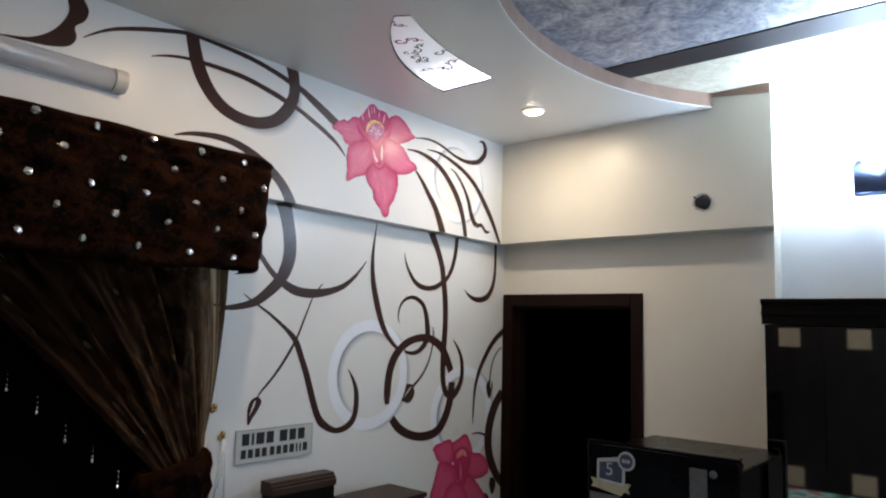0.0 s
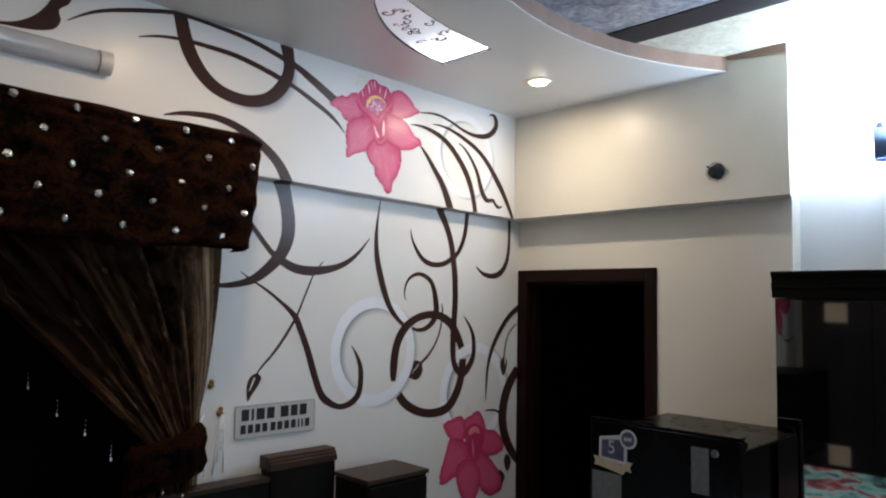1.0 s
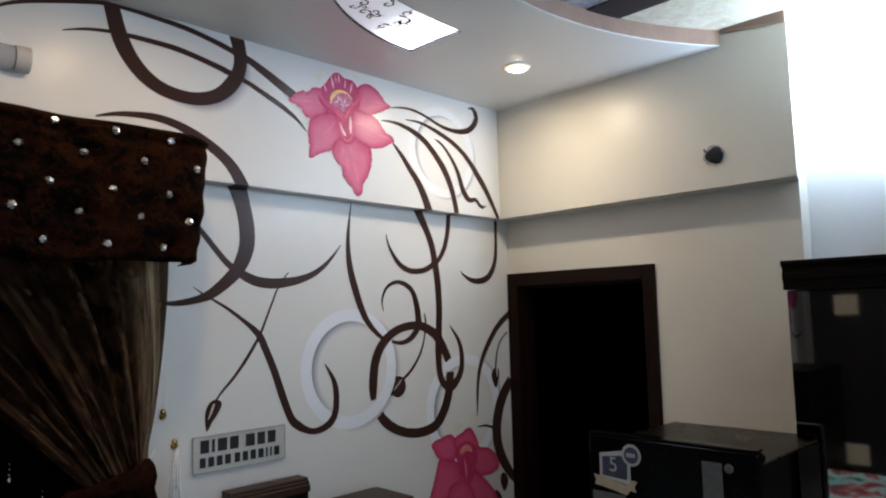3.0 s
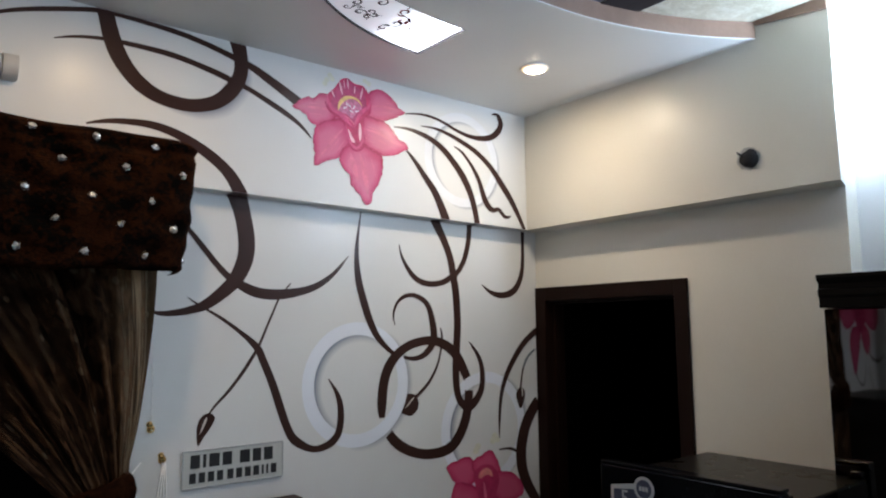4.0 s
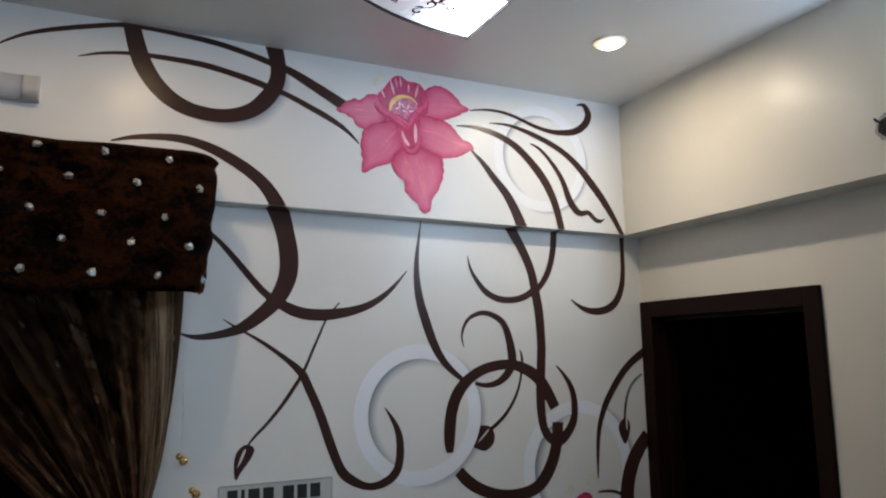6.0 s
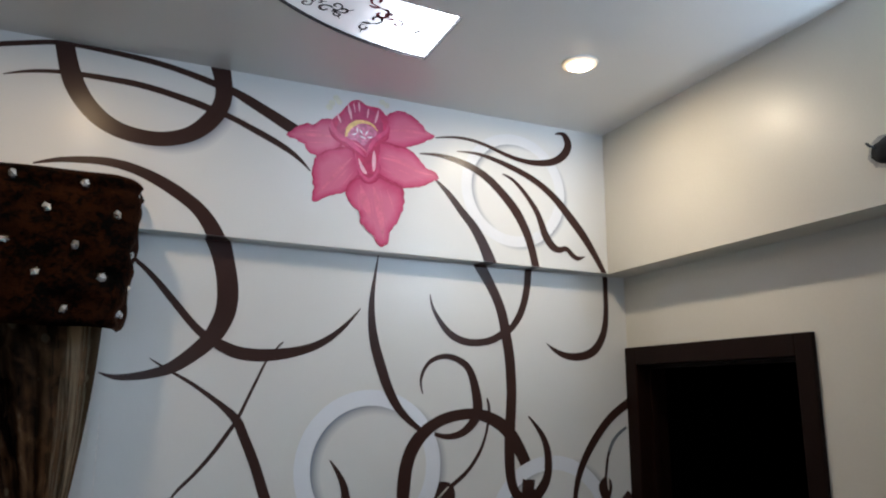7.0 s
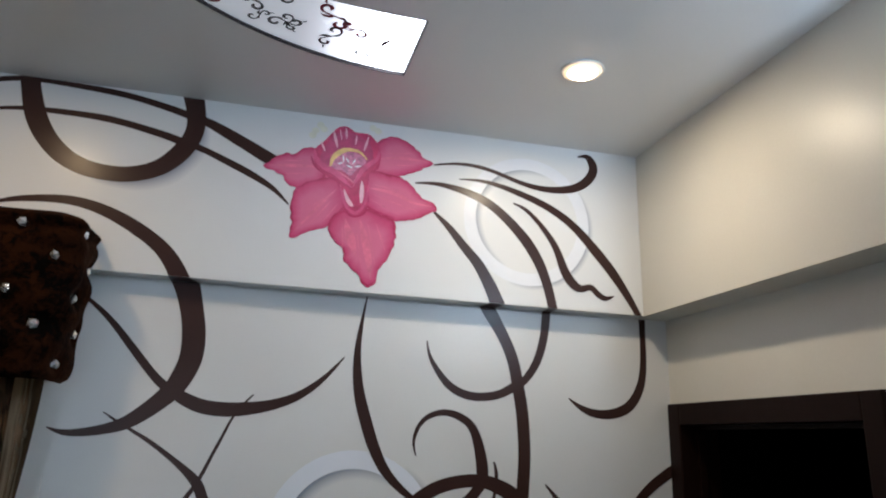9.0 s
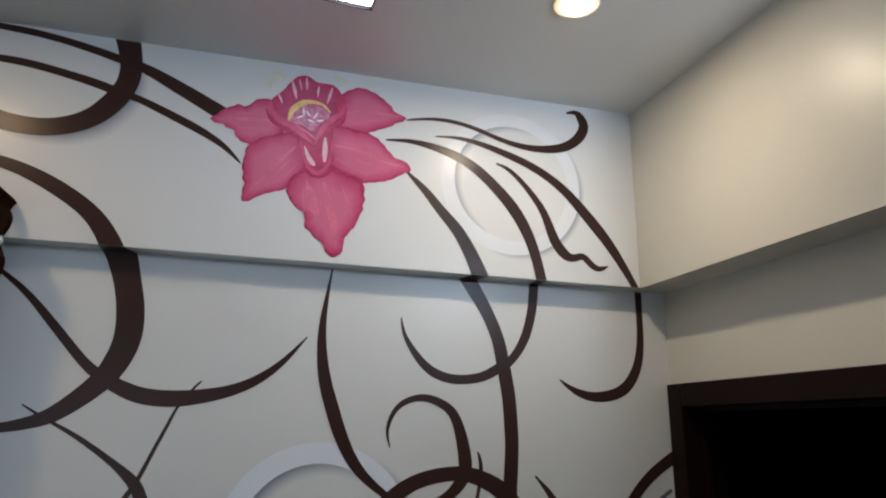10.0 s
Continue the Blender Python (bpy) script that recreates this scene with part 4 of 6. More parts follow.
petal("U", [(-1.219, 2.707), (-1.266, 2.642), (-1.241, 2.586), (-1.209, 2.557), (-1.2, 2.516), (-1.174, 2.486), (-1.141, 2.458), (-1.13, 2.431), (-1.105, 2.423), (-1.079, 2.442), (-1.071, 2.485), (-1.032, 2.552), (-1.014, 2.619), (-1.025, 2.684), (-1.081, 2.7), (-1.146, 2.72)], PINK, flower, 0.001)
patch("U", [(-1.312, 2.897), (-1.297, 2.944), (-1.265, 2.995), (-1.223, 3.015), (-1.162, 3), (-1.121, 2.963), (-1.118, 2.911), (-1.155, 2.871), (-1.181, 2.812), (-1.213, 2.846), (-1.26, 2.858), (-1.298, 2.867)], "cup_inside", PINKMID, flower, 0.0020)
patch("U", [(-1.27, 2.861), (-1.266, 2.891), (-1.242, 2.917), (-1.205, 2.934), (-1.164, 2.928), (-1.139, 2.901), (-1.172, 2.869), (-1.195, 2.839), (-1.226, 2.856)], "throat", THROAT, flower, 0.0024)
patch("U", [(-1.217, 2.785), (-1.194, 2.75), (-1.178, 2.725), (-1.188, 2.72), (-1.206, 2.74)], "highlight", GLINT, flower, 0.0024)
patch("U", [(-1.152, 2.826), (-1.142, 2.794), (-1.143, 2.747), (-1.153, 2.737), (-1.158, 2.781)], "highlight", GLINT, flower, 0.0024)
# lower flower
flower2 = patch("L", [(-0.38, 1.04), (-0.316, 1.08), (-0.238, 1.064), (-0.194, 0.989), (-0.223, 0.906), (-0.258, 0.838), (-0.325, 0.869), (-0.363, 0.959)], "flower", PINKDEEP, mural, 0.0018, True, "deep pink painted flower")
petal("L", [(-0.565, 1.095), (-0.5, 1.124), (-0.403, 1.13), (-0.361, 1.061), (-0.398, 0.981), (-0.496, 1)], PINKLOW, flower2, 0.0002)
petal("L", [(-0.392, 1.099), (-0.332, 1.13), (-0.256, 1.15), (-0.207, 1.099), (-0.184, 1.012), (-0.288, 0.994), (-0.365, 1.028)], PINKLOW, flower2, 0.0004)
petal("L", [(-0.237, 1.022), (-0.152, 1.026), (-0.047, 0.982), (-0.005, 0.894), (-0.082, 0.861), (-0.19, 0.866), (-0.255, 0.942)], PINKLOW, flower2, 0.0006)
petal("L", [(-0.506, 1.008), (-0.378, 0.978), (-0.326, 0.886), (-0.408, 0.797), (-0.489, 0.768), (-0.573, 0.749), (-0.589, 0.811), (-0.542, 0.927)], PINKLOW, flower2, 0.0008)
petal("L", [(-0.249, 0.91), (-0.114, 0.82), (-0.023, 0.706), (-0.032, 0.626), (-0.146, 0.612), (-0.243, 0.691), (-0.309, 0.832)], PINKLOW, flower2, 0.001)
petal("L", [(-0.434, 0.845), (-0.315, 0.867), (-0.23, 0.768), (-0.252, 0.645), (-0.322, 0.577), (-0.404, 0.653), (-0.446, 0.76)], PINKLOW, flower2, 0.0012)
# petal veins, streaks and the yellow lip
def vein(level, points, name, material, parent, lift):
    bm = bmesh.new()
    layer[0] += 1
    pts = spline(points, 6)
    prev = None
    for i, p in enumerate(pts):
        d = pts[min(i + 1, len(pts) - 1)][:2] - pts[max(i - 1, 0)][:2]
        d = d / (np.linalg.norm(d) + 1e-9)
        w = max(p[2], 0.0012) / 2
        row = [bm.verts.new((p[0] - d[1] * w * s, PLANE[level] - THIN * (0.0032 + lift) - 0.000004 * layer[0], p[1] + d[0] * w * s)) for s in (-1, 1)]
        if prev:
            bm.faces.new((prev[0], prev[1], row[1], row[0]))
        prev = row
    part(name, bm, material, parent)


vein("U", [(-1.272, 2.868, 0.006), (-1.262, 2.905, 0.018), (-1.235, 2.932, 0.020), (-1.205, 2.943, 0.014), (-1.165, 2.938, 0.010), (-1.137, 2.912, 0.003)], "yellow_lip", YELLOW, flower, 0.0028)
for x0, z0, x1, z1, w in ((-1.268, 3.012, -1.250, 2.945, 0.012), (-1.222, 3.030, -1.218, 2.985, 0.009), (-1.180, 3.005, -1.183, 2.965, 0.007), (-1.135, 3.005, -1.150, 2.945, 0.010), (-1.312, 2.962, -1.295, 2.925, 0.008), (-1.245, 3.02, -1.236, 2.98, 0.004)):
    vein("U", [(x0, z0, 0.003), ((x0 + x1) / 2, (z0 + z1) / 2, w), (x1, z1, 0.003)], "pale_streak", GLINT, flower, 0.0027)
for pts in ([(-1.15, 2.67, 0.004), (-1.128, 2.60, 0.030), (-1.11, 2.52, 0.024), (-1.10, 2.45, 0.003)], [(-1.205, 2.67, 0.003), (-1.182, 2.60, 0.036), (-1.155, 2.53, 0.003)],
            [(-1.12, 2.80, 0.003), (-1.03, 2.79, 0.016), (-0.95, 2.76, 0.010), (-0.88, 2.753, 0.003)], [(-1.245, 2.78, 0.003), (-1.31, 2.70, 0.014), (-1.38, 2.61, 0.003)],
            [(-1.09, 2.92, 0.003), (-1.01, 2.935, 0.014), (-0.90, 2.932, 0.003)], [(-1.31, 2.86, 0.003), (-1.40, 2.855, 0.014), (-1.49, 2.845, 0.003)]):
    vein("U", pts, "petal_sheen", PINKLIGHT, flower, 0.0011)
# fine brush strokes fanning out from the throat
for x0, z0, x1, z1 in ((-1.215, 2.655, -1.205, 2.560), (-1.195, 2.640, -1.165, 2.520), (-1.165, 2.655, -1.135, 2.490), (-1.120, 2.660, -1.085, 2.500), (-1.090, 2.665, -1.050, 2.560), (-1.265, 2.760, -1.345, 2.690),
                       (-1.255, 2.740, -1.330, 2.640), (-1.235, 2.725, -1.285, 2.650), (-1.105, 2.815, -0.960, 2.795), (-1.105, 2.775, -0.930, 2.725), (-1.115, 2.755, -1.000, 2.705), (-1.065, 2.945, -0.960, 2.960), (-1.065, 2.900, -0.960, 2.910), (-1.345, 2.880, -1.440, 2.870), (-1.345, 2.830, -1.430, 2.820)):
    vein("U", [(x0, z0, 0.001), (0.6 * x0 + 0.4 * x1, 0.6 * z0 + 0.4 * z1, 0.0045), (x1, z1, 0.001)], "brush_stroke", PINKLIGHT, flower, 0.0012)
for pts in ([(-1.345, 2.90, 0.003), (-1.325, 2.86, 0.010), (-1.27, 2.828, 0.010), (-1.235, 2.80, 0.006), (-1.195, 2.705, 0.004)], [(-1.085, 2.94, 0.003), (-1.095, 2.885, 0.008), (-1.128, 2.855, 0.006), (-1.122, 2.74, 0.003)],
            [(-1.268, 2.642, 0.003), (-1.225, 2.69, 0.008), (-1.19, 2.70, 0.003)], [(-1.02, 2.69, 0.003), (-1.09, 2.71, 0.007), (-1.13, 2.73, 0.003)]):
    vein("U", pts, "petal_fold", PINKDEEP, flower, 0.0013)
vein("U", [(-1.26, 2.861, 0.003), (-1.205, 2.83, 0.007), (-1.182, 2.812, 0.004)], "cup_lip", PINKLIGHT, flower, 0.0026)
vein("U", [(-1.115, 2.90, 0.003), (-1.155, 2.87, 0.007), (-1.182, 2.812, 0.004)], "cup_lip", PINKLIGHT, flower, 0.0026)
for dx, dz in ((-1.335, 3.005), (-1.318, 3.03), (-1.345, 2.985), (-1.10, 3.035), (-1.12, 3.045), (-1.305, 3.015)):
    patch("U", [(dx + 0.014 * math.cos(a), dz + 0.013 * math.sin(a)) for a in (0, 0.8, 1.6, 2.4, 3.1, 3.9, 4.7, 5.5)], "painted_pollen", POLLEN, mural, -0.0026)
# folded lips of the cup, meeting in a point, and the tube below them
for pts in ([(-1.334, 2.930, 0.006), (-1.326, 2.895, 0.016), (-1.300, 2.866, 0.022), (-1.262, 2.850, 0.024), (-1.228, 2.826, 0.020), (-1.188, 2.792, 0.004)],
            [(-1.092, 2.952, 0.006), (-1.100, 2.918, 0.014), (-1.128, 2.892, 0.020), (-1.152, 2.866, 0.018), (-1.168, 2.832, 0.012), (-1.184, 2.794, 0.004)]):
    vein("U", pts, "cup_lip", LIPPINK, flower, 0.0031)
    vein("U", [(x, z - 0.5 * w - 0.003, 0.006) for x, z, w in pts], "petal_fold", PINKDEEP, flower, 0.0030)
vein("U", [(-1.232, 2.800, 0.003), (-1.218, 2.755, 0.010), (-1.203, 2.716, 0.011), (-1.170, 2.697, 0.012), (-1.140, 2.726, 0.011), (-1.128, 2.780, 0.010), (-1.124, 2.835, 0.003)], "tube_rim", LIPPINK, flower, 0.0031)
vein("U", [(-1.214, 2.712, 0.003), (-1.196, 2.690, 0.009), (-1.168, 2.683, 0.010), (-1.138, 2.698, 0.009), (-1.124, 2.730, 0.003)], "petal_fold", PINKDEEP, flower, 0.0030)
# centre of the lower flower
patch("L", [(-0.345, 1.035), (-0.300, 1.062), (-0.255, 1.045), (-0.245, 1.01), (-0.285, 1.025), (-0.335, 1.01)], "lip", GLINTLOW, flower2, 0.0026)
vein("L", [(-0.31, 0.99, 0.003), (-0.30, 0.93, 0.02), (-0.295, 0.87, 0.004)], "petal_sheen", PINKLIGHT, flower2, 0.0027)
# the flower that shows beyond the window
flower3 = patch("L", [(-5.60, 1.95), (-5.52, 2.08), (-5.40, 2.10), (-5.32, 1.98), (-5.36, 1.82), (-5.46, 1.74), (-5.56, 1.80)], "flower", PINKDEEP, mural, 0.0018, True, "deep pink painted flower beyond the window")
for k, p in enumerate(([(-5.35, 1.95), (-5.20, 2.10), (-5.02, 2.06), (-4.99, 1.90), (-5.12, 1.78), (-5.30, 1.84)], [(-5.56, 1.95), (-5.72, 2.10), (-5.90, 2.04), (-5.94, 1.88), (-5.80, 1.76), (-5.60, 1.84)],
                       [(-5.40, 1.80), (-5.24, 1.78), (-5.17, 1.62), (-5.25, 1.32), (-5.36, 1.50), (-5.44, 1.70)], [(-5.44, 1.82), (-5.62, 1.80), (-5.68, 1.66), (-5.60, 1.52), (-5.50, 1.60)])):
    petal("L", p, PINKLOW, flower3, 0.0002 + 0.0002 * k)
stem("L", [(-5.26, 1.34, 0.004), (-5.34, 1.24, 0.02), (-5.44, 1.22, 0.02), (-5.50, 1.32, 0.012), (-5.52, 1.45, 0.004)])
stem("L", [(-5.62, 1.55, 0.006), (-5.72, 1.47, 0.03), (-5.86, 1.44, 0.03), (-6.02, 1.50, 0.012)])
stem("L", [(-5.60, 1.40, 0.004), (-5.63, 1.28, 0.014), (-5.68, 1.17, 0.012), (-5.70, 1.10, 0.004)])

# heart of the upper flower, under the petals
petal("U", [(-1.30, 2.86), (-1.20, 2.88), (-1.09, 2.87), (-1.09, 2.76), (-1.11, 2.69), (-1.18, 2.67), (-1.25, 2.68), (-1.27, 2.76)], PINK, flower, 0.0, "petal_heart", 0.0)
for dx, dz, a in ((-1.235, 2.885, 0.5), (-1.21, 2.90, 2.2), (-1.185, 2.897, 1.1), (-1.20, 2.875, 2.8), (-1.225, 2.905, 1.7), (-1.17, 2.88, 0.2)):
    vein("U", [(dx - 0.012 * math.cos(a), dz - 0.012 * math.sin(a), 0.002), (dx, dz, 0.006), (dx + 0.012 * math.cos(a), dz + 0.012 * math.sin(a), 0.002)], "throat_fleck", RING, flower, 0.0030)
for dx, dz in ((-0.22, 1.225), (-0.20, 1.205), (-0.235, 1.20), (-0.36, 1.16), (-0.345, 1.18)):
    patch("L", [(dx + 0.022 * math.cos(a), dz + 0.018 * math.sin(a)) for a in (0, 0.8, 1.6, 2.4, 3.1, 3.9, 4.7, 5.5)], "painted_pollen", POLLEN, mural, -0.0028)


# the paint runs over the underside of the beam where a scroll crosses it
for lo, hi in cuts["U"]:
    near = min(cuts["L"], key=lambda c: abs(c[0] + c[1] - lo - hi))
    bm = bmesh.new()
    bm.faces.new([bm.verts.new(c) for c in ((lo, 0.0005, beam_z(lo) - 0.0012), (hi, 0.0005, beam_z(hi) - 0.0012), (near[1], YM - 0.001, beam_z(near[1]) - 0.0012), (near[0], YM - 0.001, beam_z(near[0]) - 0.0012))])
    part("painted_stem", bm, STEM, mural)


# ---- ceiling lights ----
box_light = thing("ceiling_light", (-1.25, -0.6, ZC), "lit crescent ceiling light box with black and red scroll glass", "ceiling light")
lcx, lcy = sum(p[0] for p in LIGHTBOX) / len(LIGHTBOX), sum(p[1] for p in LIGHTBOX) / len(LIGHTBOX)


def shrunk(k):
    return [(lcx + (x - lcx) * k, lcy + (y - lcy) * k) for x, y in LIGHTBOX]


GLASSZ = 3.081
part("diffuser", prism(shrunk(0.985), GLASSZ, GLASSZ + 0.006), DIFFUSER, box_light, "glowing white glass")
bm = bmesh.new()
prev = first = None
for (x0, y0), (x1, y1) in zip(shrunk(0.995), shrunk(0.987)):
    row = [bm.verts.new(c) for c in ((x0, y0, ZC - 0.0015), (x1, y1, ZC - 0.0015), (x1, y1, 3.13), (x0, y0, 3.13))]
    if prev:
        for k in range(4):
            bm.faces.new((prev[k], prev[(k + 1) % 4], row[(k + 1) % 4], row[k]))
    prev, first = row, first or row
for k in range(4):
    bm.faces.new((prev[k], prev[(k + 1) % 4], first[(k + 1) % 4], first[k]))
part("rim", bm, BEAMWOOD, box_light, "brown painted rim of the opening")
SCROLLINK = surface("glass_black_scroll", (0.02, 0.022, 0.02), 0.4, vary=0.3)
SCROLLRED = surface("glass_red_scroll", (0.22, 0.008, 0.022), 0.4, vary=0.3)


def ribbon(bm, line, m):
    """A flat painted line of (x, y, width) points."""
    prev = None
    for i in range(len(line)):
        a, b = line[max(i - 1, 0)], line[min(i + 1, len(line) - 1)]
        d = Vector((b[0] - a[0], b[1] - a[1])).normalized()
        row = [bm.verts.new(m @ Vector((line[i][0] - d.y * line[i][2] * q / 2, line[i][1] + d.x * line[i][2] * q / 2, 0))) for q in (-1, 1)]
        if prev:
            bm.faces.new((prev[0], prev[1], row[1], row[0]))
        prev = row


def scroll(cx, cy, size, turn, flip, material):
    """A scroll painted under the glass: a stem curled at both ends, with pointed leaves at its middle."""
    bm = bmesh.new()
    m = pose(cx, cy, GLASSZ - 0.0012, 0, 0, math.degrees(turn)) @ Matrix.Diagonal((size * flip, size, 1, 1))
    half = []
    for k in range(22):          # a curl from the middle out to its eye
        u = k / 21
        a = -math.pi / 2 + u * 5.4
        r = 0.52 * (1 - 0.72 * u)
        half.append((0.62 + r * math.cos(a), 0.52 + r * math.sin(a), 0.14 + 0.12 * math.sin(math.pi * u)))
    half[-1] = (*half[-1][:2], 0.20)
    other = [(-x * 0.8, -y * 0.8, w) for x, y, w in half]
    ribbon(bm, other[::-1] + [(0.0, 0.0, 0.13)] + half, m)
    for x, y, a, n in ((0.1, 0.02, 2.2, 0.8), (0.3, -0.02, -0.5, 0.6), (-0.75, -0.75, 3.6, 0.45)):
        ribbon(bm, [(x + n * u * math.cos(a + 0.7 * u), y + n * u * math.sin(a + 0.7 * u), 0.02 + 0.30 * n * math.sin(math.pi * min(1, 0.1 + u * 0.9)) ** 1.3) for u in (0, 0.15, 0.3, 0.45, 0.6, 0.75, 0.9, 1.0)], m)
    bm.normal_update()
    part("scroll", bm, material, box_light)


for args in ((-1.341, -0.647, 0.046, 0.4, 1, 1), (-1.341, -0.533, 0.04, 2.6, -1, 0), (-1.275, -0.595, 0.034, 0.1, 1, 1),
             (-1.471, -0.576, 0.036, 0.5, -1, 0), (-1.548, -0.592, 0.026, 1.9, 1, 0), (-1.217, -0.468, 0.024, 0.6, -1, 0),
             (-1.577, -0.66, 0.034, 0.3, 1, 0), (-1.463, -0.572, 0.03, 2.0, -1, 0), (-1.474, -0.722, 0.034, 1.0, 1, 0),
             (-1.665, -0.676, 0.04, 1.3, 1, 1), (-1.823, -0.754, 0.03, 0.3, -1, 1)):
    scroll(args[0], args[1], args[2] * 1.2, *args[3:5], SCROLLRED if args[5] else SCROLLINK)
# single painted leaves near the bright end
for cx, cy, size, turn in ((-1.155, -0.543, 0.050, 1.9), (-1.164, -0.648, 0.022, 0.6), (-1.211, -0.603, 0.022, 2.6)):
    bm = bmesh.new()
    m = pose(cx, cy, GLASSZ - 0.0012, 0, 0, math.degrees(turn)) @ Matrix.Diagonal((size, size, 1, 1))
    ribbon(bm, [(-0.7 + 1.4 * u, 0.35 * math.sin(2.4 * u), 0.03 + 0.30 * math.sin(math.pi * u) ** 1.5) for u in (0, 0.15, 0.3, 0.45, 0.6, 0.75, 0.9, 1.0)], m)
    part("scroll", bm, SCROLLINK, box_light)


def downlight():
    ob = thing("downlight", (0, 0, ZC), "round recessed downlight with a glowing warm lens", "downlight", "downlights in the false ceiling")
    part("trim_ring", turned([(0.064, -0.004), (0.066, -0.006), (0.068, -0.005), (0.070, -0.001), (0.070, 0.0), (0.064, 0.0)], 32, pose(0, 0, ZC)), EDGE, ob, "", True)
    # Lens bulges so its glow brightens the ceiling in place of a halo.
    part("lens", turned([(0.001, -0.022), (0.024, -0.020), (0.040, -0.015), (0.048, -0.0095), (0.048, -0.002), (0.001, -0.002)], 32, pose(0, 0, ZC)), SPOTGLOW, ob, "glowing frosted lens", True)
    # Glowing amber ring stands in for the warm halo round the lens.
    part("halo_ring", turned([(0.0485, -0.0095), (0.058, -0.008), (0.0635, -0.005), (0.0635, -0.002), (0.0485, -0.002)], 32, pose(0, 0, ZC)), HALOGLOW, ob, "dimmer amber ring for the halo round the lens", True)
    return ob


# The last three are unseen, added to give the room fill light.
SPOTS = [(-0.526, -0.590), (-2.30, -0.72), (-3.9, -0.62), (-5.2, -2.9), (-3.3, -4.9)]
SPOT_W = dict(zip(SPOTS, (10.3, 7.2, 4.0, 3.0, 3.0)))
first_spot = downlight()
first_spot.location = (*SPOTS[0], ZC)
for x, y in SPOTS[1:]:
    copy_thing(first_spot, pose(x, y, ZC))
for x, y in SPOTS:
    lamp("downlight_lamp", "AREA", SPOT_W[(x, y)], AMBER if x < -1 else WARM, pose(x, y, ZC - 0.026), 0.07, 0, 180)

# ---- wall lamp on the recessed wall ----
# Set off the wall along the camera's view so its light clears the beam.
sy, sz, SX = -2.173, 2.512, XE - 0.19
sconce = thing("wall_lamp", (XE, sy, sz), "blue-grey wall lamp with a lit bulb above its scooped shade", "wall lamp")
part("back_plate", box(XE - 0.012, XE - 0.0005, sy - 0.016, sy + 0.084, sz + 0.055, sz + 0.125, 0.004), LAMPBODY, sconce)
# Added arm, kept out of view behind the shade.
part("added_arm", pipe([(XE - 0.010, sy + 0.034, sz + 0.09), (SX + 0.05, sy + 0.015, sz + 0.07), (SX - 0.003, sy, sz + 0.055)], 0.009, 10), LAMPBODY, sconce, "", True)
bm = bmesh.new()
prev = None
for k in range(33):
    u = k / 32
    a = math.pi * u
    top = 0.136 - 0.030 * math.exp(-((u - 0.60) / 0.10) ** 2) - 0.012 * max(0, u - 0.62)   # scooped rim
    row = [bm.verts.new((SX - 0.0055 - (0.0285 + r * 0.72) * min(1, 2.0 * math.sin(a)), sy + r * math.copysign(abs(math.cos(a)) ** 0.8, math.cos(a)), z)) for r, z in ((0.086, sz), (0.090, sz), (0.092, sz + top), (0.088, sz + top))]
    if prev:
        for j in range(4):
            bm.faces.new((prev[j], prev[(j + 1) % 4], row[(j + 1) % 4], row[j]))
    prev = row
part("shade", bm, LAMPBODY, sconce, "scooped half-round shade", True)
# Added plate that stops light falling on the wall below.
part("added_light_stop", box(SX - 0.005, SX - 0.001, sy - 0.086, sy + 0.086, sz, sz + 0.150, 0.001), LAMPBODY, sconce)
part("shade_bottom", prism([(SX - 0.0055, sy - 0.070), (SX - 0.034, sy - 0.088), (SX - 0.088, sy - 0.080), (SX - 0.097, sy), (SX - 0.088, sy + 0.080), (SX - 0.034, sy + 0.088), (SX - 0.0055, sy + 0.070)], sz - 0.004, sz - 0.0005), LAMPBODY, sconce)
part("glass_knob", turned([(0.001, 0.122), (0.026, 0.124), (0.028, 0.150), (0.022, 0.166), (0.001, 0.172)], 18, pose(SX - 0.066, sy + 0.052, sz)), STICKERWHITE, sconce, "pale glass knob", True)
part("bulb", turned([(0.002, 0.04), (0.016, 0.04), (0.024, 0.07), (0.024, 0.15), (0.014, 0.164), (0.002, 0.165)], 16, pose(SX - 0.058, sy - 0.018, sz)), BULB, sconce, "glowing cool white bulb", True)
part("holder", turned([(0.002, 0.0), (0.018, 0.0), (0.018, 0.04), (0.002, 0.041)], 16, pose(SX - 0.058, sy - 0.018, sz)), TUBECAP, sconce)

lamp("wall_lamp_lamp", "POINT", SCONCE_W, COOL, pose(SX - 0.045, sy - 0.018, sz + 0.155), 0.050)

# ---- unlit tube light over the pelmet ----
tube = thing("tube_light", (-3.2, 0.0, 2.75), "unlit white tube light batten mounted above the pelmet", "tube light")
part("batten", box(-3.82, -2.595, -0.026, -0.0005, 2.712, 2.80, 0.004), TUBEBODY, tube)
bm = bmesh.new()
prev = None
for x in (-3.78, -2.645):
    row = [bm.verts.new((x, -0.024 - 0.040 * math.sin(math.pi * k / 14), 2.756 + 0.043 * math.cos(math.pi * k / 14))) for k in range(15)]
    if prev:
        for k in range(14):
            bm.faces.new((prev[k], prev[k + 1], row[k + 1], row[k]))
    bm.faces.new(row)
    prev = row
part("diffuser", bm, TUBEGLASS, tube, "grey unlit diffuser", True)
for x in (-3.82, -2.643):
    part("end_cap", prism([(-0.024 - 0.044 * math.sin(math.pi * k / 14), 2.756 + 0.047 * math.cos(math.pi * k / 14)) for k in range(15)], x, x + 0.048, "x"), TUBECAP, tube)

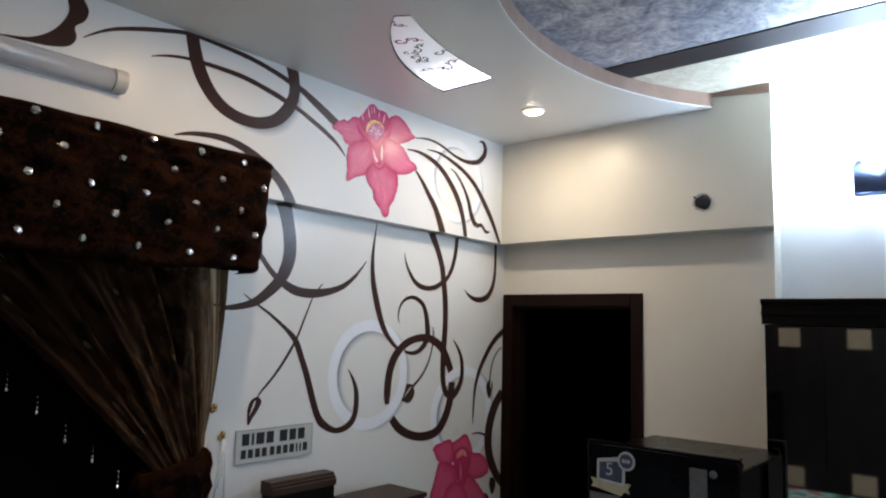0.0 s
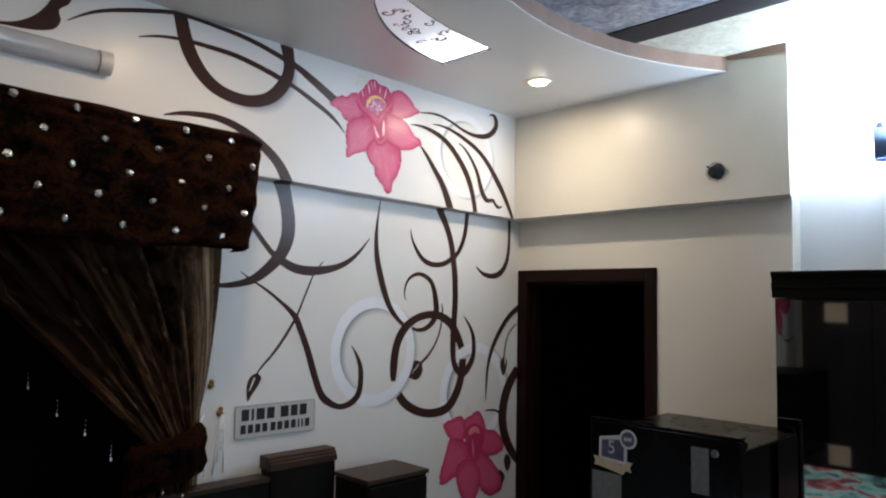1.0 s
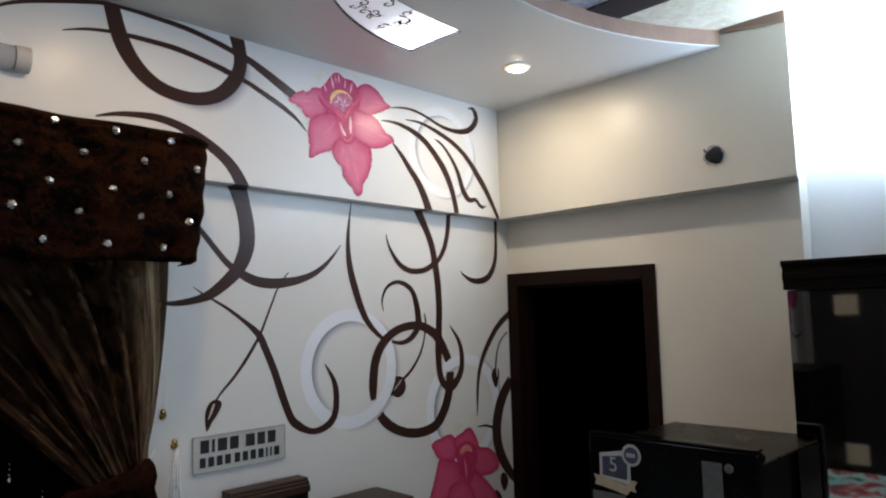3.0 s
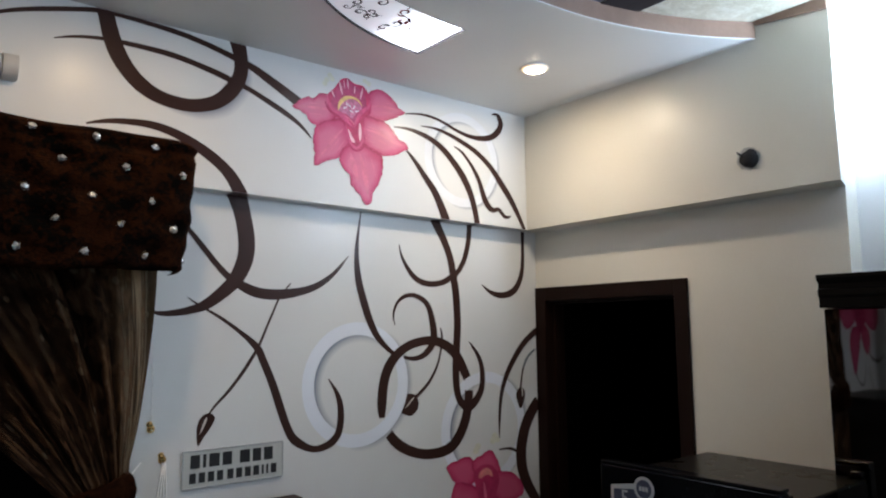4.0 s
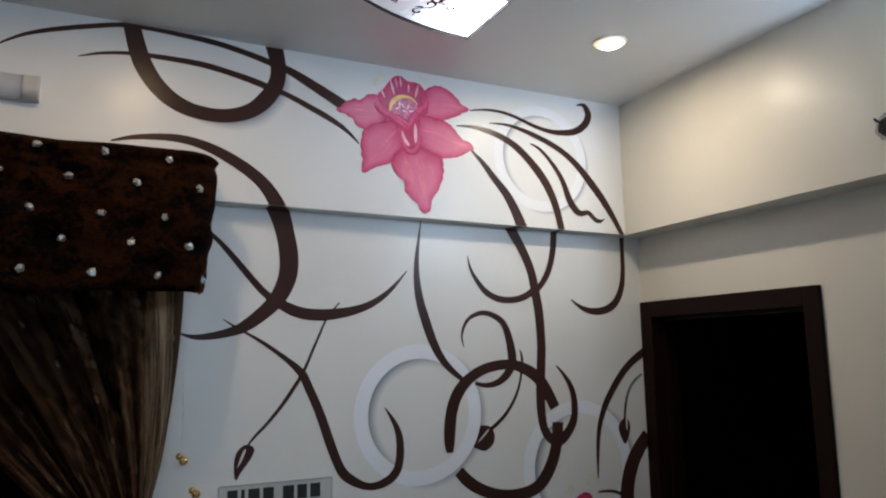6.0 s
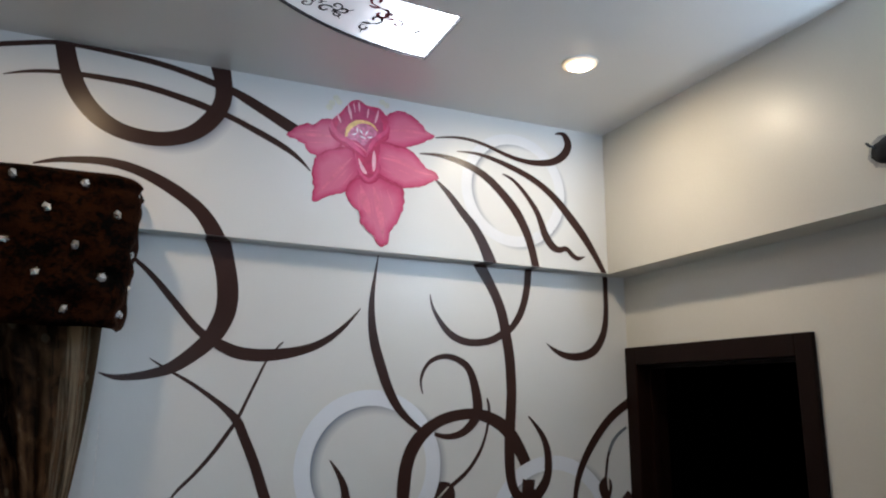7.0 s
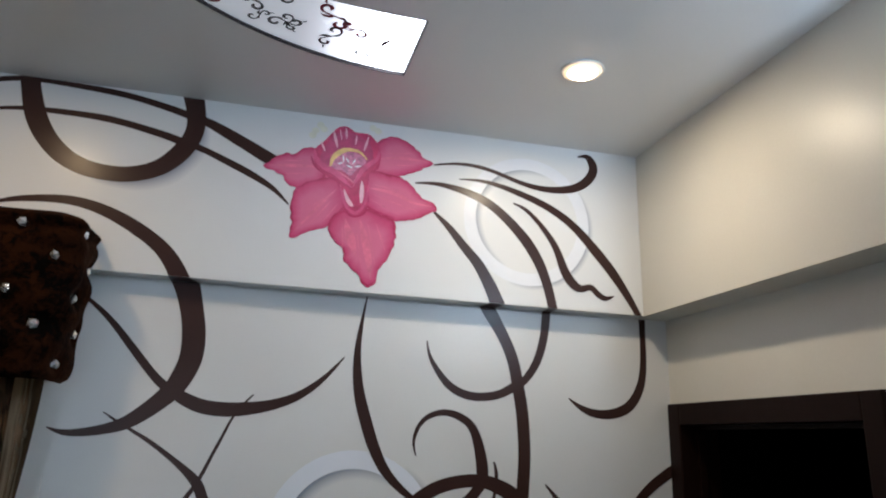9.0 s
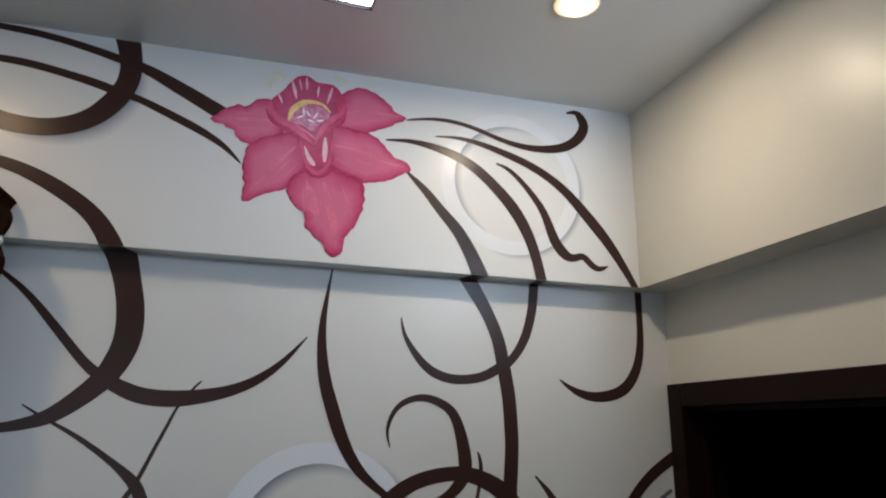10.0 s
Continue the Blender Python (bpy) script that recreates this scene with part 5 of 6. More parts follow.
# ---- pelmet with crystal studs ----
PX0, PXC, PR, PZ0, PZ1, PYF = -4.75, -2.10, 0.078, 2.035, 2.538, -0.234
pelmet = thing("curtain_pelmet", (-3.38, 0.0, 2.05), "tufted dark brown velvet pelmet with crystal studs", "pelmet")


def pelmet_line(s):
    """Point and outward normal along the pelmet's front and round its corner; s is 0 where the corner starts."""
    if s < 0:
        return Vector((PXC + s, PYF, 0)), Vector((0, -1, 0))
    if s < PR * math.pi / 2:
        a = s / PR
        return Vector((PXC + PR * math.sin(a), PYF + PR - PR * math.cos(a), 0)), Vector((math.sin(a), -math.cos(a), 0))
    return Vector((PXC + PR, PYF + PR + s - PR * math.pi / 2, 0)), Vector((1, 0, 0))


S0, S1 = PX0 - PXC, PR * math.pi / 2 + 0.13
STUDS = [(off - 0.2005 * k + 0.005 * noise.noise(Vector((k * 1.7, z * 9, 0))), z + 0.0045 * min(k, 4)) for z, off in ((2.489, -0.071), (2.395, 0.029), (2.285, -0.076), (2.190, 0.017), (2.088, -0.089)) for k in range(-1, 14)]
STUDS = [(s_, z) for s_, z in STUDS if S0 + 0.05 < s_ < S1 - 0.01]


def tuft(s, z):
    """How far the padding stands out: pulled in at each stud, with loose folds between."""
    d = min((s - a) ** 2 + ((z - b) * 1.1) ** 2 for a, b in STUDS)
    return 0.020 * (1 - math.exp(-d / 0.0015)) + 0.006 * math.sin(9 * s + 31 * z) * math.sin(23 * z + 4 * s) + 0.010 * noise.noise(Vector((s * 8, z * 10, 0))) + 0.010 * math.exp(-((PZ1 - 0.028 - z) / 0.016) ** 2) - 0.007 * math.exp(-((PZ1 - 0.062 - z + 0.006 * math.sin(6 * s)) / 0.012) ** 2)


bm = bmesh.new()
nx, nz = 260, 44
grid = []
for i in range(nx + 1):
    s_ = S0 + (S1 - S0) * i / nx
    base, out = pelmet_line(s_)
    col = []
    for j in range(nz + 1):
        z = PZ0 + (PZ1 - PZ0) * j / nz
        e = min(1, (PZ1 - z) / 0.035) ** 0.5 * min(1, 0.3 + (z - PZ0) / 0.02) ** 0.5
        wob = (0.007 * math.sin(7.5 * s_ + 1.3) + 0.005 * math.sin(19 * s_)) * (1 - 0.5 * j / nz) * min(1, max(0.0, (0.05 - s_) / 0.3))
        p = base + out * (-0.025 * (1 - e) + tuft(s_, z) * e)
        if j == nz:
            p = base - out * 0.03
        col.append(bm.verts.new((p.x - 0.03 * (1 - j / nz) ** 1.5 * min(1, max(0, (s_ + 0.12) / 0.15)), min(p.y, (-0.001 if z > ZB else YM - 0.001)), z + wob)))
    grid.append(col)
for i in range(nx):
    for j in range(nz):
        bm.faces.new((grid[i][j], grid[i + 1][j], grid[i + 1][j + 1], grid[i][j + 1]))
part("padding", bm, VELVET, pelmet, "crushed brown velvet padding", True)
part("top_board", box(PX0 + 0.01, PXC + PR - 0.04, PYF + 0.03, -0.001, PZ1 - 0.03, PZ1 - 0.012), VELVET, pelmet)
part("lining", box(PX0 + 0.01, PXC + 0.03, PYF + 0.035, PYF + 0.043, PZ0 + 0.01, PZ1 - 0.031), NEARBLACK, pelmet)
part("side_return", box(PX0 + 0.001, PX0 + 0.009, PYF + 0.03, -0.001, PZ0 + 0.02, PZ1 - 0.02), VELVET, pelmet)
stud_me = None
for s_, z in STUDS:
    base, out = pelmet_line(s_)
    x, y = (base + out * (tuft(s_, z) + 0.004)).xy
    x -= 0.03 * (1 - (z - PZ0) / (PZ1 - PZ0)) ** 1.5 * min(1, max(0, (s_ + 0.12) / 0.15))
    if stud_me is None:
        bm = bmesh.new()
        bmesh.ops.create_icosphere(bm, subdivisions=1, radius=0.0175)
        for v in bm.verts:
            v.co.y *= 0.75
        ob = part("crystal_stud", bm, CHROME, None, "faceted crystal stud")
        stud_me = ob.data
        stud_me.materials[0] = surface("faceted_crystal", (0.95, 0.96, 0.98), 0.12, 0.8, vary=0.1, scale=120, fine=300, bump=0.15, spec=1.0)
    else:
        ob = new("crystal_stud", stud_me)
    ob.parent = pelmet
    ob.location = Vector((x, y, z)) - pelmet.location
    ob.rotation_euler = (random.uniform(0, 3), random.uniform(0, 3), random.uniform(0, 3))

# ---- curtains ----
# Black sheet added to block daylight and give the dark behind the net.
structure("near_black_fill", box(-4.44, -2.222, YM + 0.02, YM + 0.026, 0.93, 2.32), NEARBLACK, "black sheet added in place of the dark window", "blackout")


def curtain(sign, x_edge, label):
    """A sheer panel gathered from a wide head to a tie, then falling to the floor. sign 1: swept to larger x."""
    root = thing("curtain", (x_edge, -0.06, 0.0), label, "curtain", "sheer curtains at the window")
    bm = bmesh.new()
    uv = bm.loops.layers.uv.new("cloth")
    nu, nv = 150, 60
    cols = []
    for i in range(nu + 1):
        u = i / nu                      # 0 at the window's side, 1 at its middle
        col = []
        for j in range(nv + 1):
            v = j / nv
            if v < 0.62:
                q = v / 0.62            # head to tie
                z = 2.13 - (2.13 - 1.23 - 0.10 * (1 - u)) * q
                e_out = 0.085 * q ** 2.2
                e_in = 1.30 - 1.00 * (0.62 * q + 0.38 * q ** 0.55)
                pinch = 1 - 0.75 * q
            else:
                q = (v - 0.62) / 0.38   # tie to floor
                z = 1.23 + 0.10 * (1 - u) - (1.19 + 0.10 * (1 - u)) * q
                e_out = 0.085 - 0.03 * math.sin(q * 1.5)
                e_in = 0.30 + 0.22 * math.sin(q * 1.5)
                pinch = 0.25 + 0.55 * q
            x = x_edge - sign * (e_out + (e_in - e_out) * u + 0.012 * noise.noise(Vector((u * 9, v * 2.5, 7))) * (1 - abs(2 * v - 1)))
            y = -0.045 - 0.04 * min(1, u / 0.2) + pinch * (0.6 + 0.4 * min(1, u / 0.2)) * ((0.030 + 0.022 * noise.noise(Vector((u * 5, v * 1.1, 9)))) * math.sin(u * 2 * math.pi * 8 + 5.5 * noise.noise(Vector((u * 4, v * 0.9, 1)))) + 0.045 * noise.noise(Vector((u * 15, v * 1.2, 5))) + 0.014 * noise.noise(Vector((u * 44, v * 2.2, 2)))) - 0.02 * (1 - pinch)
            if -0.005 < v - 0.62 < 0.02:
                y -= 0.008
            col.append(bm.verts.new((x, y, z)))
        cols.append(col)
    for i in range(nu):
        for j in range(nv):
            f = bm.faces.new((cols[i][j], cols[i + 1][j], cols[i + 1][j + 1], cols[i][j + 1]))
            for lp, a, b in zip(f.loops, (i, i + 1, i + 1, i), (j, j, j + 1, j + 1)):
                lp[uv].uv = (a / nu, b / nv)
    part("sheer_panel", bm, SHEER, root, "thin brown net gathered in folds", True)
    # broad velvet tie, its upper edge drawn up towards the hook
    cx = x_edge - sign * 0.225
    bm = bmesh.new()
    prev = None
    for k in range(73):
        a = 2 * math.pi * k / 72
        lift = 0.030 * math.cos(a) * sign
        pleat = 0.006 * math.sin(9 * a + 2.0 * math.sin(2 * a))
        row = []
        for r, h in ((0.060, -0.170), (0.088, -0.165), (0.096, -0.120), (0.088, -0.070), (0.094, -0.030), (0.090, 0.012), (0.080, 0.030), (0.066, 0.026)):
            q = r + pleat * (1.0 - 4 * abs(h + 0.07)) + 0.004 * noise.noise(Vector((4 * math.cos(a), 4 * math.sin(a), h * 30)))
            row.append(bm.verts.new((cx + q * 1.75 * math.cos(a), -0.090 + q * 0.62 * math.sin(a), 1.245 + lift * (1 + 4 * max(0, h)) + h)))
        if prev:
            for j in range(8):
                bm.faces.new((prev[j], prev[(j + 1) % 8], row[(j + 1) % 8], row[j]))
        prev = row
    part("tie_band", bm, VELVET, root, "brown velvet tie band", True)
    part("tie_ring", pipe([(cx + sign * 0.150, -0.05, 1.285), (cx + sign * 0.190, 0.0, 1.305), (cx + sign * 0.212, 0.03, 1.315)], 0.003, 6), CORD, root, "white cord loop to the hook")
    # bead strings hanging from the swept edge and round the tie
    bm = bmesh.new()
    pipe([(0, 0, 0.24), (0, 0, 0.12), (0, 0, 0.0)], 0.0005, 4, bm)
    for f in bm.faces:
        f.material_index = 1
    for h, r in ((0.052, 0.0024), (0.034, 0.0028), (0.016, 0.0038), (0.0, 0.0055)):
        s = bmesh.ops.create_icosphere(bm, subdivisions=1, radius=r)
        for vv in s["verts"]:
            vv.co.z = vv.co.z * (1.6 if h == 0 else 1) + h
    drop = bpy.data.meshes.new("bead_string")
    bm.to_mesh(drop)
    bm.free()
    drop.materials.append(STUDMAT)
    drop.materials.append(NEARBLACK)
    spots = [(1.04 - 0.1 * k, 1.77 - 0.094 * k + 0.012 * (k % 2)) for k in range(9)]
    for d, z in spots:
        ob = new("bead_string", drop)
        ob.parent = root
        ob.location = Vector((x_edge - sign * d, -0.085, z)) - root.location
    for k in range(12):
        a = 2 * math.pi * k / 12 + 0.3
        ob = new("bead_string", drop)
        ob.parent = root
        ob.location = Vector((cx + 0.160 * math.cos(a), -0.09 + 0.062 * math.sin(a), 1.055 + 0.03 * math.cos(a) * sign + random.uniform(-0.03, 0.03))) - root.location
        ob.scale = (1, 1, 0.5)
    return root


STUDMAT = stud_me.materials[0]
curtain(1, -2.092, "sheer dark brown curtain tied back with a velvet band")
curtain(-1, -4.70, "sheer dark brown curtain tied back at the far side")

# ---- holdback hooks with cord tassels ----
for hx, hz, drop_len in ((-2.062, 1.435, 0.0), (-2.014, 1.312, 0.26)):
    hook = thing("curtain_hook", (hx, YM, hz), "small brass curtain hook" + (" with a hanging cord tassel" if drop_len else " holding a thin cord"), "hook", "hooks beside the curtain")
    part("rose", turned([(0.001, 0.0), (0.013, 0.0), (0.016, 0.004), (0.012, 0.009), (0.006, 0.013), (0.001, 0.014)], 18, pose(hx, YM, hz, 90, 0, 0)), GOLD, hook, "", True)
    part("stem", pipe([(hx, YM - 0.008, hz), (hx - 0.002, YM - 0.035, hz + 0.001), (hx - 0.008, YM - 0.05, hz + 0.006), (hx - 0.018, YM - 0.05, hz + 0.020)], 0.0042, 8), GOLD, hook, "", True)
    part("knob", turned([(0.001, -0.013), (0.009, -0.010), (0.013, 0.0), (0.009, 0.010), (0.001, 0.013)], 14, pose(hx - 0.019, YM - 0.05, hz + 0.024)), GOLD, hook, "", True)
    if drop_len:
        for k in range(4):
            ox = (k - 1.5) * 0.007
            part("tassel_cord", pipe([(hx - 0.004 + ox * 0.4, YM - 0.04, hz - 0.005), (hx - 0.008 + ox, YM - 0.045, hz - 0.06), (hx - 0.012 + ox * 1.8, YM - 0.045, hz - 0.15), (hx - 0.014 + ox * 2.4, YM - 0.04, hz - drop_len + 0.05 * (k % 3))], 0.0036, 6), CORD, hook, "white twisted cord", True)
    else:
        part("cord", pipe([(hx - 0.010, YM - 0.05, hz), (hx - 0.012, YM - 0.045, hz + 0.16), (hx - 0.014, YM - 0.03, hz + 0.33)], 0.0018, 6), CORD, hook, "thin pale cord")

# ---- painted name plate: unreadable rows as bars ----
plate = thing("wall_sign", (-1.716, YM, 1.258), "small pale grey sign plate with two rows of black marks", "sign")
part("plate", box(-1.934, -1.499, YM - 0.007, YM - 0.001, 1.184, 1.331, 0.002), PLATE, plate)
for x0, x1, z0, z1 in ((-1.934, -1.499, 1.3275, 1.3335), (-1.934, -1.499, 1.1815, 1.1875), (-1.9365, -1.931, 1.1875, 1.3275), (-1.502, -1.4965, 1.1875, 1.3275)):
    part("plate_edge", box(x0, x1, YM - 0.009, YM - 0.0005, z0, z1, 0.001), PLATEEDGE, plate)
x = -1.903
for w in (0.038, 0.013, 0.043, 0.040, -0.022, 0.044, 0.038, 0.040):
    if w > 0:
        part("letter_bar", box(x, x + w, YM - 0.0085, YM - 0.0068, 1.262, 1.315), INK, plate)
        x += w + 0.013
    else:
        x -= w
x = -1.906
for k in range(11):
    w = 0.026 if k < 8 or k == 10 else 0.009
    part("digit_bar", box(x, x + w, YM - 0.0085, YM - 0.0068, 1.203, 1.243), INK, plate)
    x += w + (0.012 if k != 3 else 0.018)

# ---- chipped cable hole in the door beam ----
hole = thing("cable_hole", (0.0, -1.362, 2.545), "rough black cable hole chipped into the cream wall", "wall hole")
bm = bmesh.new()
vs = [bm.verts.new((-0.002, -1.355 + 0.052 * (1 + 0.18 * noise.noise(Vector((3 * math.cos(a), 3 * math.sin(a), 0.3)))) * math.cos(a), 2.546 + 0.050 * (1 + 0.2 * noise.noise(Vector((3 * math.cos(a), 3 * math.sin(a), 4)))) * math.sin(a))) for a in np.linspace(0, 2 * math.pi, 40)[:-1]]
bm.faces.new(vs)
part("chipped_edge", bm, PLASTER, hole, "grey chipped plaster edge")
bm = bmesh.new()
bmesh.ops.create_icosphere(bm, subdivisions=3, radius=0.042)
for v in bm.verts:
    n_ = 1 + 0.22 * noise.noise(v.co * 40)
    v.co = Vector((-0.006 + v.co.x * 0.5 * n_, -1.362 + v.co.y * n_, 2.545 + v.co.z * n_ * 0.95))
part("wire_plug", bm, HOLE, hole, "", True)
part("wire", pipe([(-0.012, -1.345, 2.55), (-0.032, -1.335, 2.562), (-0.03, -1.322, 2.575), (-0.012, -1.318, 2.57)], 0.004, 6), INK, hole, "", True)

# ---- refrigerator ----
FX, FY0, FY1, FZ = -0.668, -1.735, -1.02, 1.30
fridge = thing("refrigerator", (-0.3, -1.38, 0.0), "glossy black refrigerator with an award sticker on its door", "refrigerator")
part("body", box(FX + 0.065, 0.10, FY0 + 0.006, FY1 - 0.006, 0.03, 1.232, 0.008), FRIDGE, fridge)
part("top_panel", box(FX + 0.075, 0.098, FY0 + 0.008, FY1 - 0.008, 1.2325, 1.243, 0.003), FRIDGETOP, fridge, "mottled glossy top")
part("door", box(FX, FX + 0.06, FY0, FY1, 0.06, FZ - 0.012, 0.012, None, 3), FRIDGE, fridge)
part("door_cap", box(FX + 0.002, FX + 0.062, FY0 + 0.002, FY1 - 0.002, FZ - 0.0115, FZ, 0.004), FRIDGE, fridge)
part("hinge_cover", box(FX + 0.064, FX + 0.11, FY0 + 0.012, FY0 + 0.05, 1.2435, FZ - 0.03, 0.006), FRIDGE, fridge)
for y in (FY0 + 0.06, FY1 - 0.06):
    for x in (FX + 0.12, 0.04):
        part("foot", turned([(0.001, 0.0), (0.02, 0.0), (0.018, 0.032), (0.001, 0.032)], 12, pose(x, y, 0)), INK, fridge)
lg = turned([(0.012, -0.001), (0.0165, -0.001), (0.0165, 0.002), (0.012, 0.002)], 24, pose(FX - 0.001, -1.628, 1.223, 0, -90, 0))
part("round_badge", lg, GREYSTEEL, fridge, "small chrome ring badge", True)
part("badge_bar", box(FX - 0.003, FX - 0.0005, -1.635, -1.621, 1.219, 1.227), GREYSTEEL, fridge)
sticker = thing("award_sticker", (FX, -1.135, 1.15), "award sticker with shield, seal and cream ribbon", "sticker")
sx_ = FX - 0.0015
part("shield", prism([(-1.220, 1.23), (-1.190, 1.236), (-1.075, 1.215), (-1.073, 1.12), (-1.2, 1.10), (-1.217, 1.11)], sx_ - 0.001, sx_ + 0.001, "x"), STICKERWHITE, sticker)
part("shield_field", prism([(-1.207, 1.218), (-1.088, 1.202), (-1.087, 1.125), (-1.203, 1.118)], sx_ - 0.0022, sx_ - 0.0012, "x"), STICKERNAVY, sticker)
part("ribbon", prism([(-1.250, 1.118), (-1.225, 1.122), (-1.2, 1.098), (-1.070, 1.122), (-1.043, 1.125), (-1.055, 1.102), (-1.047, 1.082), (-1.080, 1.08), (-1.2, 1.058), (-1.215, 1.078), (-1.243, 1.075), (-1.235, 1.097)], sx_ - 0.0034, sx_ - 0.0024, "x"), STICKERPALE, sticker, "cream ribbon")
part("seal", turned([(0.001, 0.0), (0.044, 0.0), (0.044, 0.0012), (0.001, 0.0012)], 28, pose(sx_ - 0.0026, -1.227, 1.222, 0, -90, 0)), STICKERWHITE, sticker, "white round seal")
part("seal_field", turned([(0.001, 0.0), (0.033, 0.0), (0.033, 0.0008), (0.001, 0.0008)], 28, pose(sx_ - 0.0040, -1.227, 1.222, 0, -90, 0)), STICKERNAVY, sticker)
for k in range(3):
    part("seal_bar", box(sx_ - 0.0060, sx_ - 0.0050, -1.245 + 0.014 * k, -1.235 + 0.014 * k, 1.214, 1.230), STICKERWHITE, sticker)
txt = bpy.data.curves.new("five", "FONT")
txt.body, txt.size, txt.extrude = "5", 0.085, 0.0004
txt.align_x, txt.align_y = "CENTER", "CENTER"
tob = new("numeral", txt)
tob.matrix_world = pose(sx_ - 0.0032, -1.140, 1.172, 90, 0, -90)
tob.data.materials.append(STICKERWHITE)
dg = bpy.context.evaluated_depsgraph_get()
tme = bpy.data.meshes.new_from_object(tob.evaluated_get(dg))
tm = tob.matrix_world.copy()
bpy.data.objects.remove(tob)
bm = bmesh.new()
bm.from_mesh(tme)
bmesh.ops.transform(bm, matrix=tm, verts=bm.verts)
part("numeral", bm, STICKERWHITE, sticker, "white figure 5")
# Grey strip stands in for a reflection in the glossy door.
part("reflection_strip", box(FX - 0.0018, FX - 0.0004, -1.190, -1.035, 0.80, 1.056), REFLECTGREY, sticker, "grey strip standing in for a reflection below the ribbon")
# Grey patch drawn in place of another reflection in the door.
glare_patch = thing("reflection_patch", (FX, -1.55, 1.15), "narrow grey patch standing in for a reflection on the black door", "label")
part("reflection_sheet", box(FX - 0.0016, FX - 0.0004, -1.602, -1.525, 1.046, 1.239, 0.0004), REFLECTGREY, glare_patch)

# ---- mirrored wardrobe in the recess ----
WY0, WY1, WXF = -3.55, -1.738, -0.29
ward = thing("mirror_wardrobe", (0.0, -2.65, 0.0), "dark wooden wardrobe with tinted mirror doors and a moulded cornice", "wardrobe")
part("body", box(WXF + 0.03, XE - 0.005, WY0, WY1, 0.0, 1.878, 0.004), BLACKWOOD, ward)
bm = prism([(WXF - 0.012, 1.880), (WXF - 0.012, 1.915), (WXF - 0.02, 1.925), (WXF - 0.02, 1.945), (WXF - 0.012, 1.95), (WXF - 0.012, 1.965), (WXF - 0.028, 1.985), (WXF - 0.028, 1.998), (XE - 0.005, 1.998), (XE - 0.005, 1.880)], WY0 - 0.002, WY1 + 0.002, "y")
part("cornice", bm, BLACKWOOD, ward, "stepped moulding of near-black wood")
part("plinth", box(WXF + 0.005, WXF + 0.0295, WY0 + 0.002, WY1 - 0.002, 0.0, 0.08, 0.002), BLACKWOOD, ward)
for k in range(3):
    y1 = WY1 - 0.006 - k * 0.602
    dr = part("mirror_door", box(WXF + 0.006, WXF + 0.029, y1 - 0.598, y1, 0.085, 1.876, 0.002), BLACKWOOD, ward)
    part("mirror", box(WXF, WXF + 0.0055, y1 - 0.597, y1 - 0.001, 0.087, 1.874, 0.0015), MIRROR, dr, "dark tinted mirror glass")

# ---- dark wardrobe with cream inlays at the far end ----
far = thing("inlaid_wardrobe", (-5.9, -0.85, 0.0), "near-black wardrobe with cream square inlays on its doors", "wardrobe")
part("body", box(XW + 0.002, -5.725, -2.30, -0.13, 0.0, 2.05, 0.005), FARWOOD, far)
for k in range(3):
    y1 = -0.14 - k * 0.715
    d = part("door", box(-5.722, -5.70, y1 - 0.705, y1, 0.05, 2.02, 0.004), FARWOOD, far)
    c = y1 - 0.355
    for z in (0.11, 1.69):
        part("inlay", box(-5.7005, -5.692, c - 0.115, c + 0.115, z, z + 0.215, 0.002), CREAMWOOD, d, "cream square inlay")

# ---- low dresser against the mural wall at the far end ----
dress = thing("dresser", (-4.95, -0.18, 0.0), "near-black low dresser against the painted wall", "dresser")
part("body", box(-5.55, -4.62, -0.42, YM - 0.006, 0.06, 1.14, 0.006), BLACKWOOD, dress)
part("top", box(-5.57, -4.60, -0.44, YM - 0.004, 1.1405, 1.168, 0.005), BLACKWOOD, dress)
for k in range(4):
    dd = part("drawer", box(-5.53, -4.64, -0.438, -0.4205, 0.10 + 0.26 * k, 0.34 + 0.26 * k, 0.004), BLACKWOOD, dress)
    part("knob", turned([(0.001, 0.0), (0.012, 0.004), (0.014, 0.014), (0.001, 0.02)], 12, pose(-5.085, -0.438, 0.22 + 0.26 * k, 90, 0, 0)), BLACKWOOD, dd, "", True)
for x in (-5.5, -4.67):
    for y in (-0.38, 0.02):
        part("leg", box(x - 0.02, x + 0.02, y - 0.02, y + 0.02, 0.0, 0.0595, 0.003), BLACKWOOD, dress)

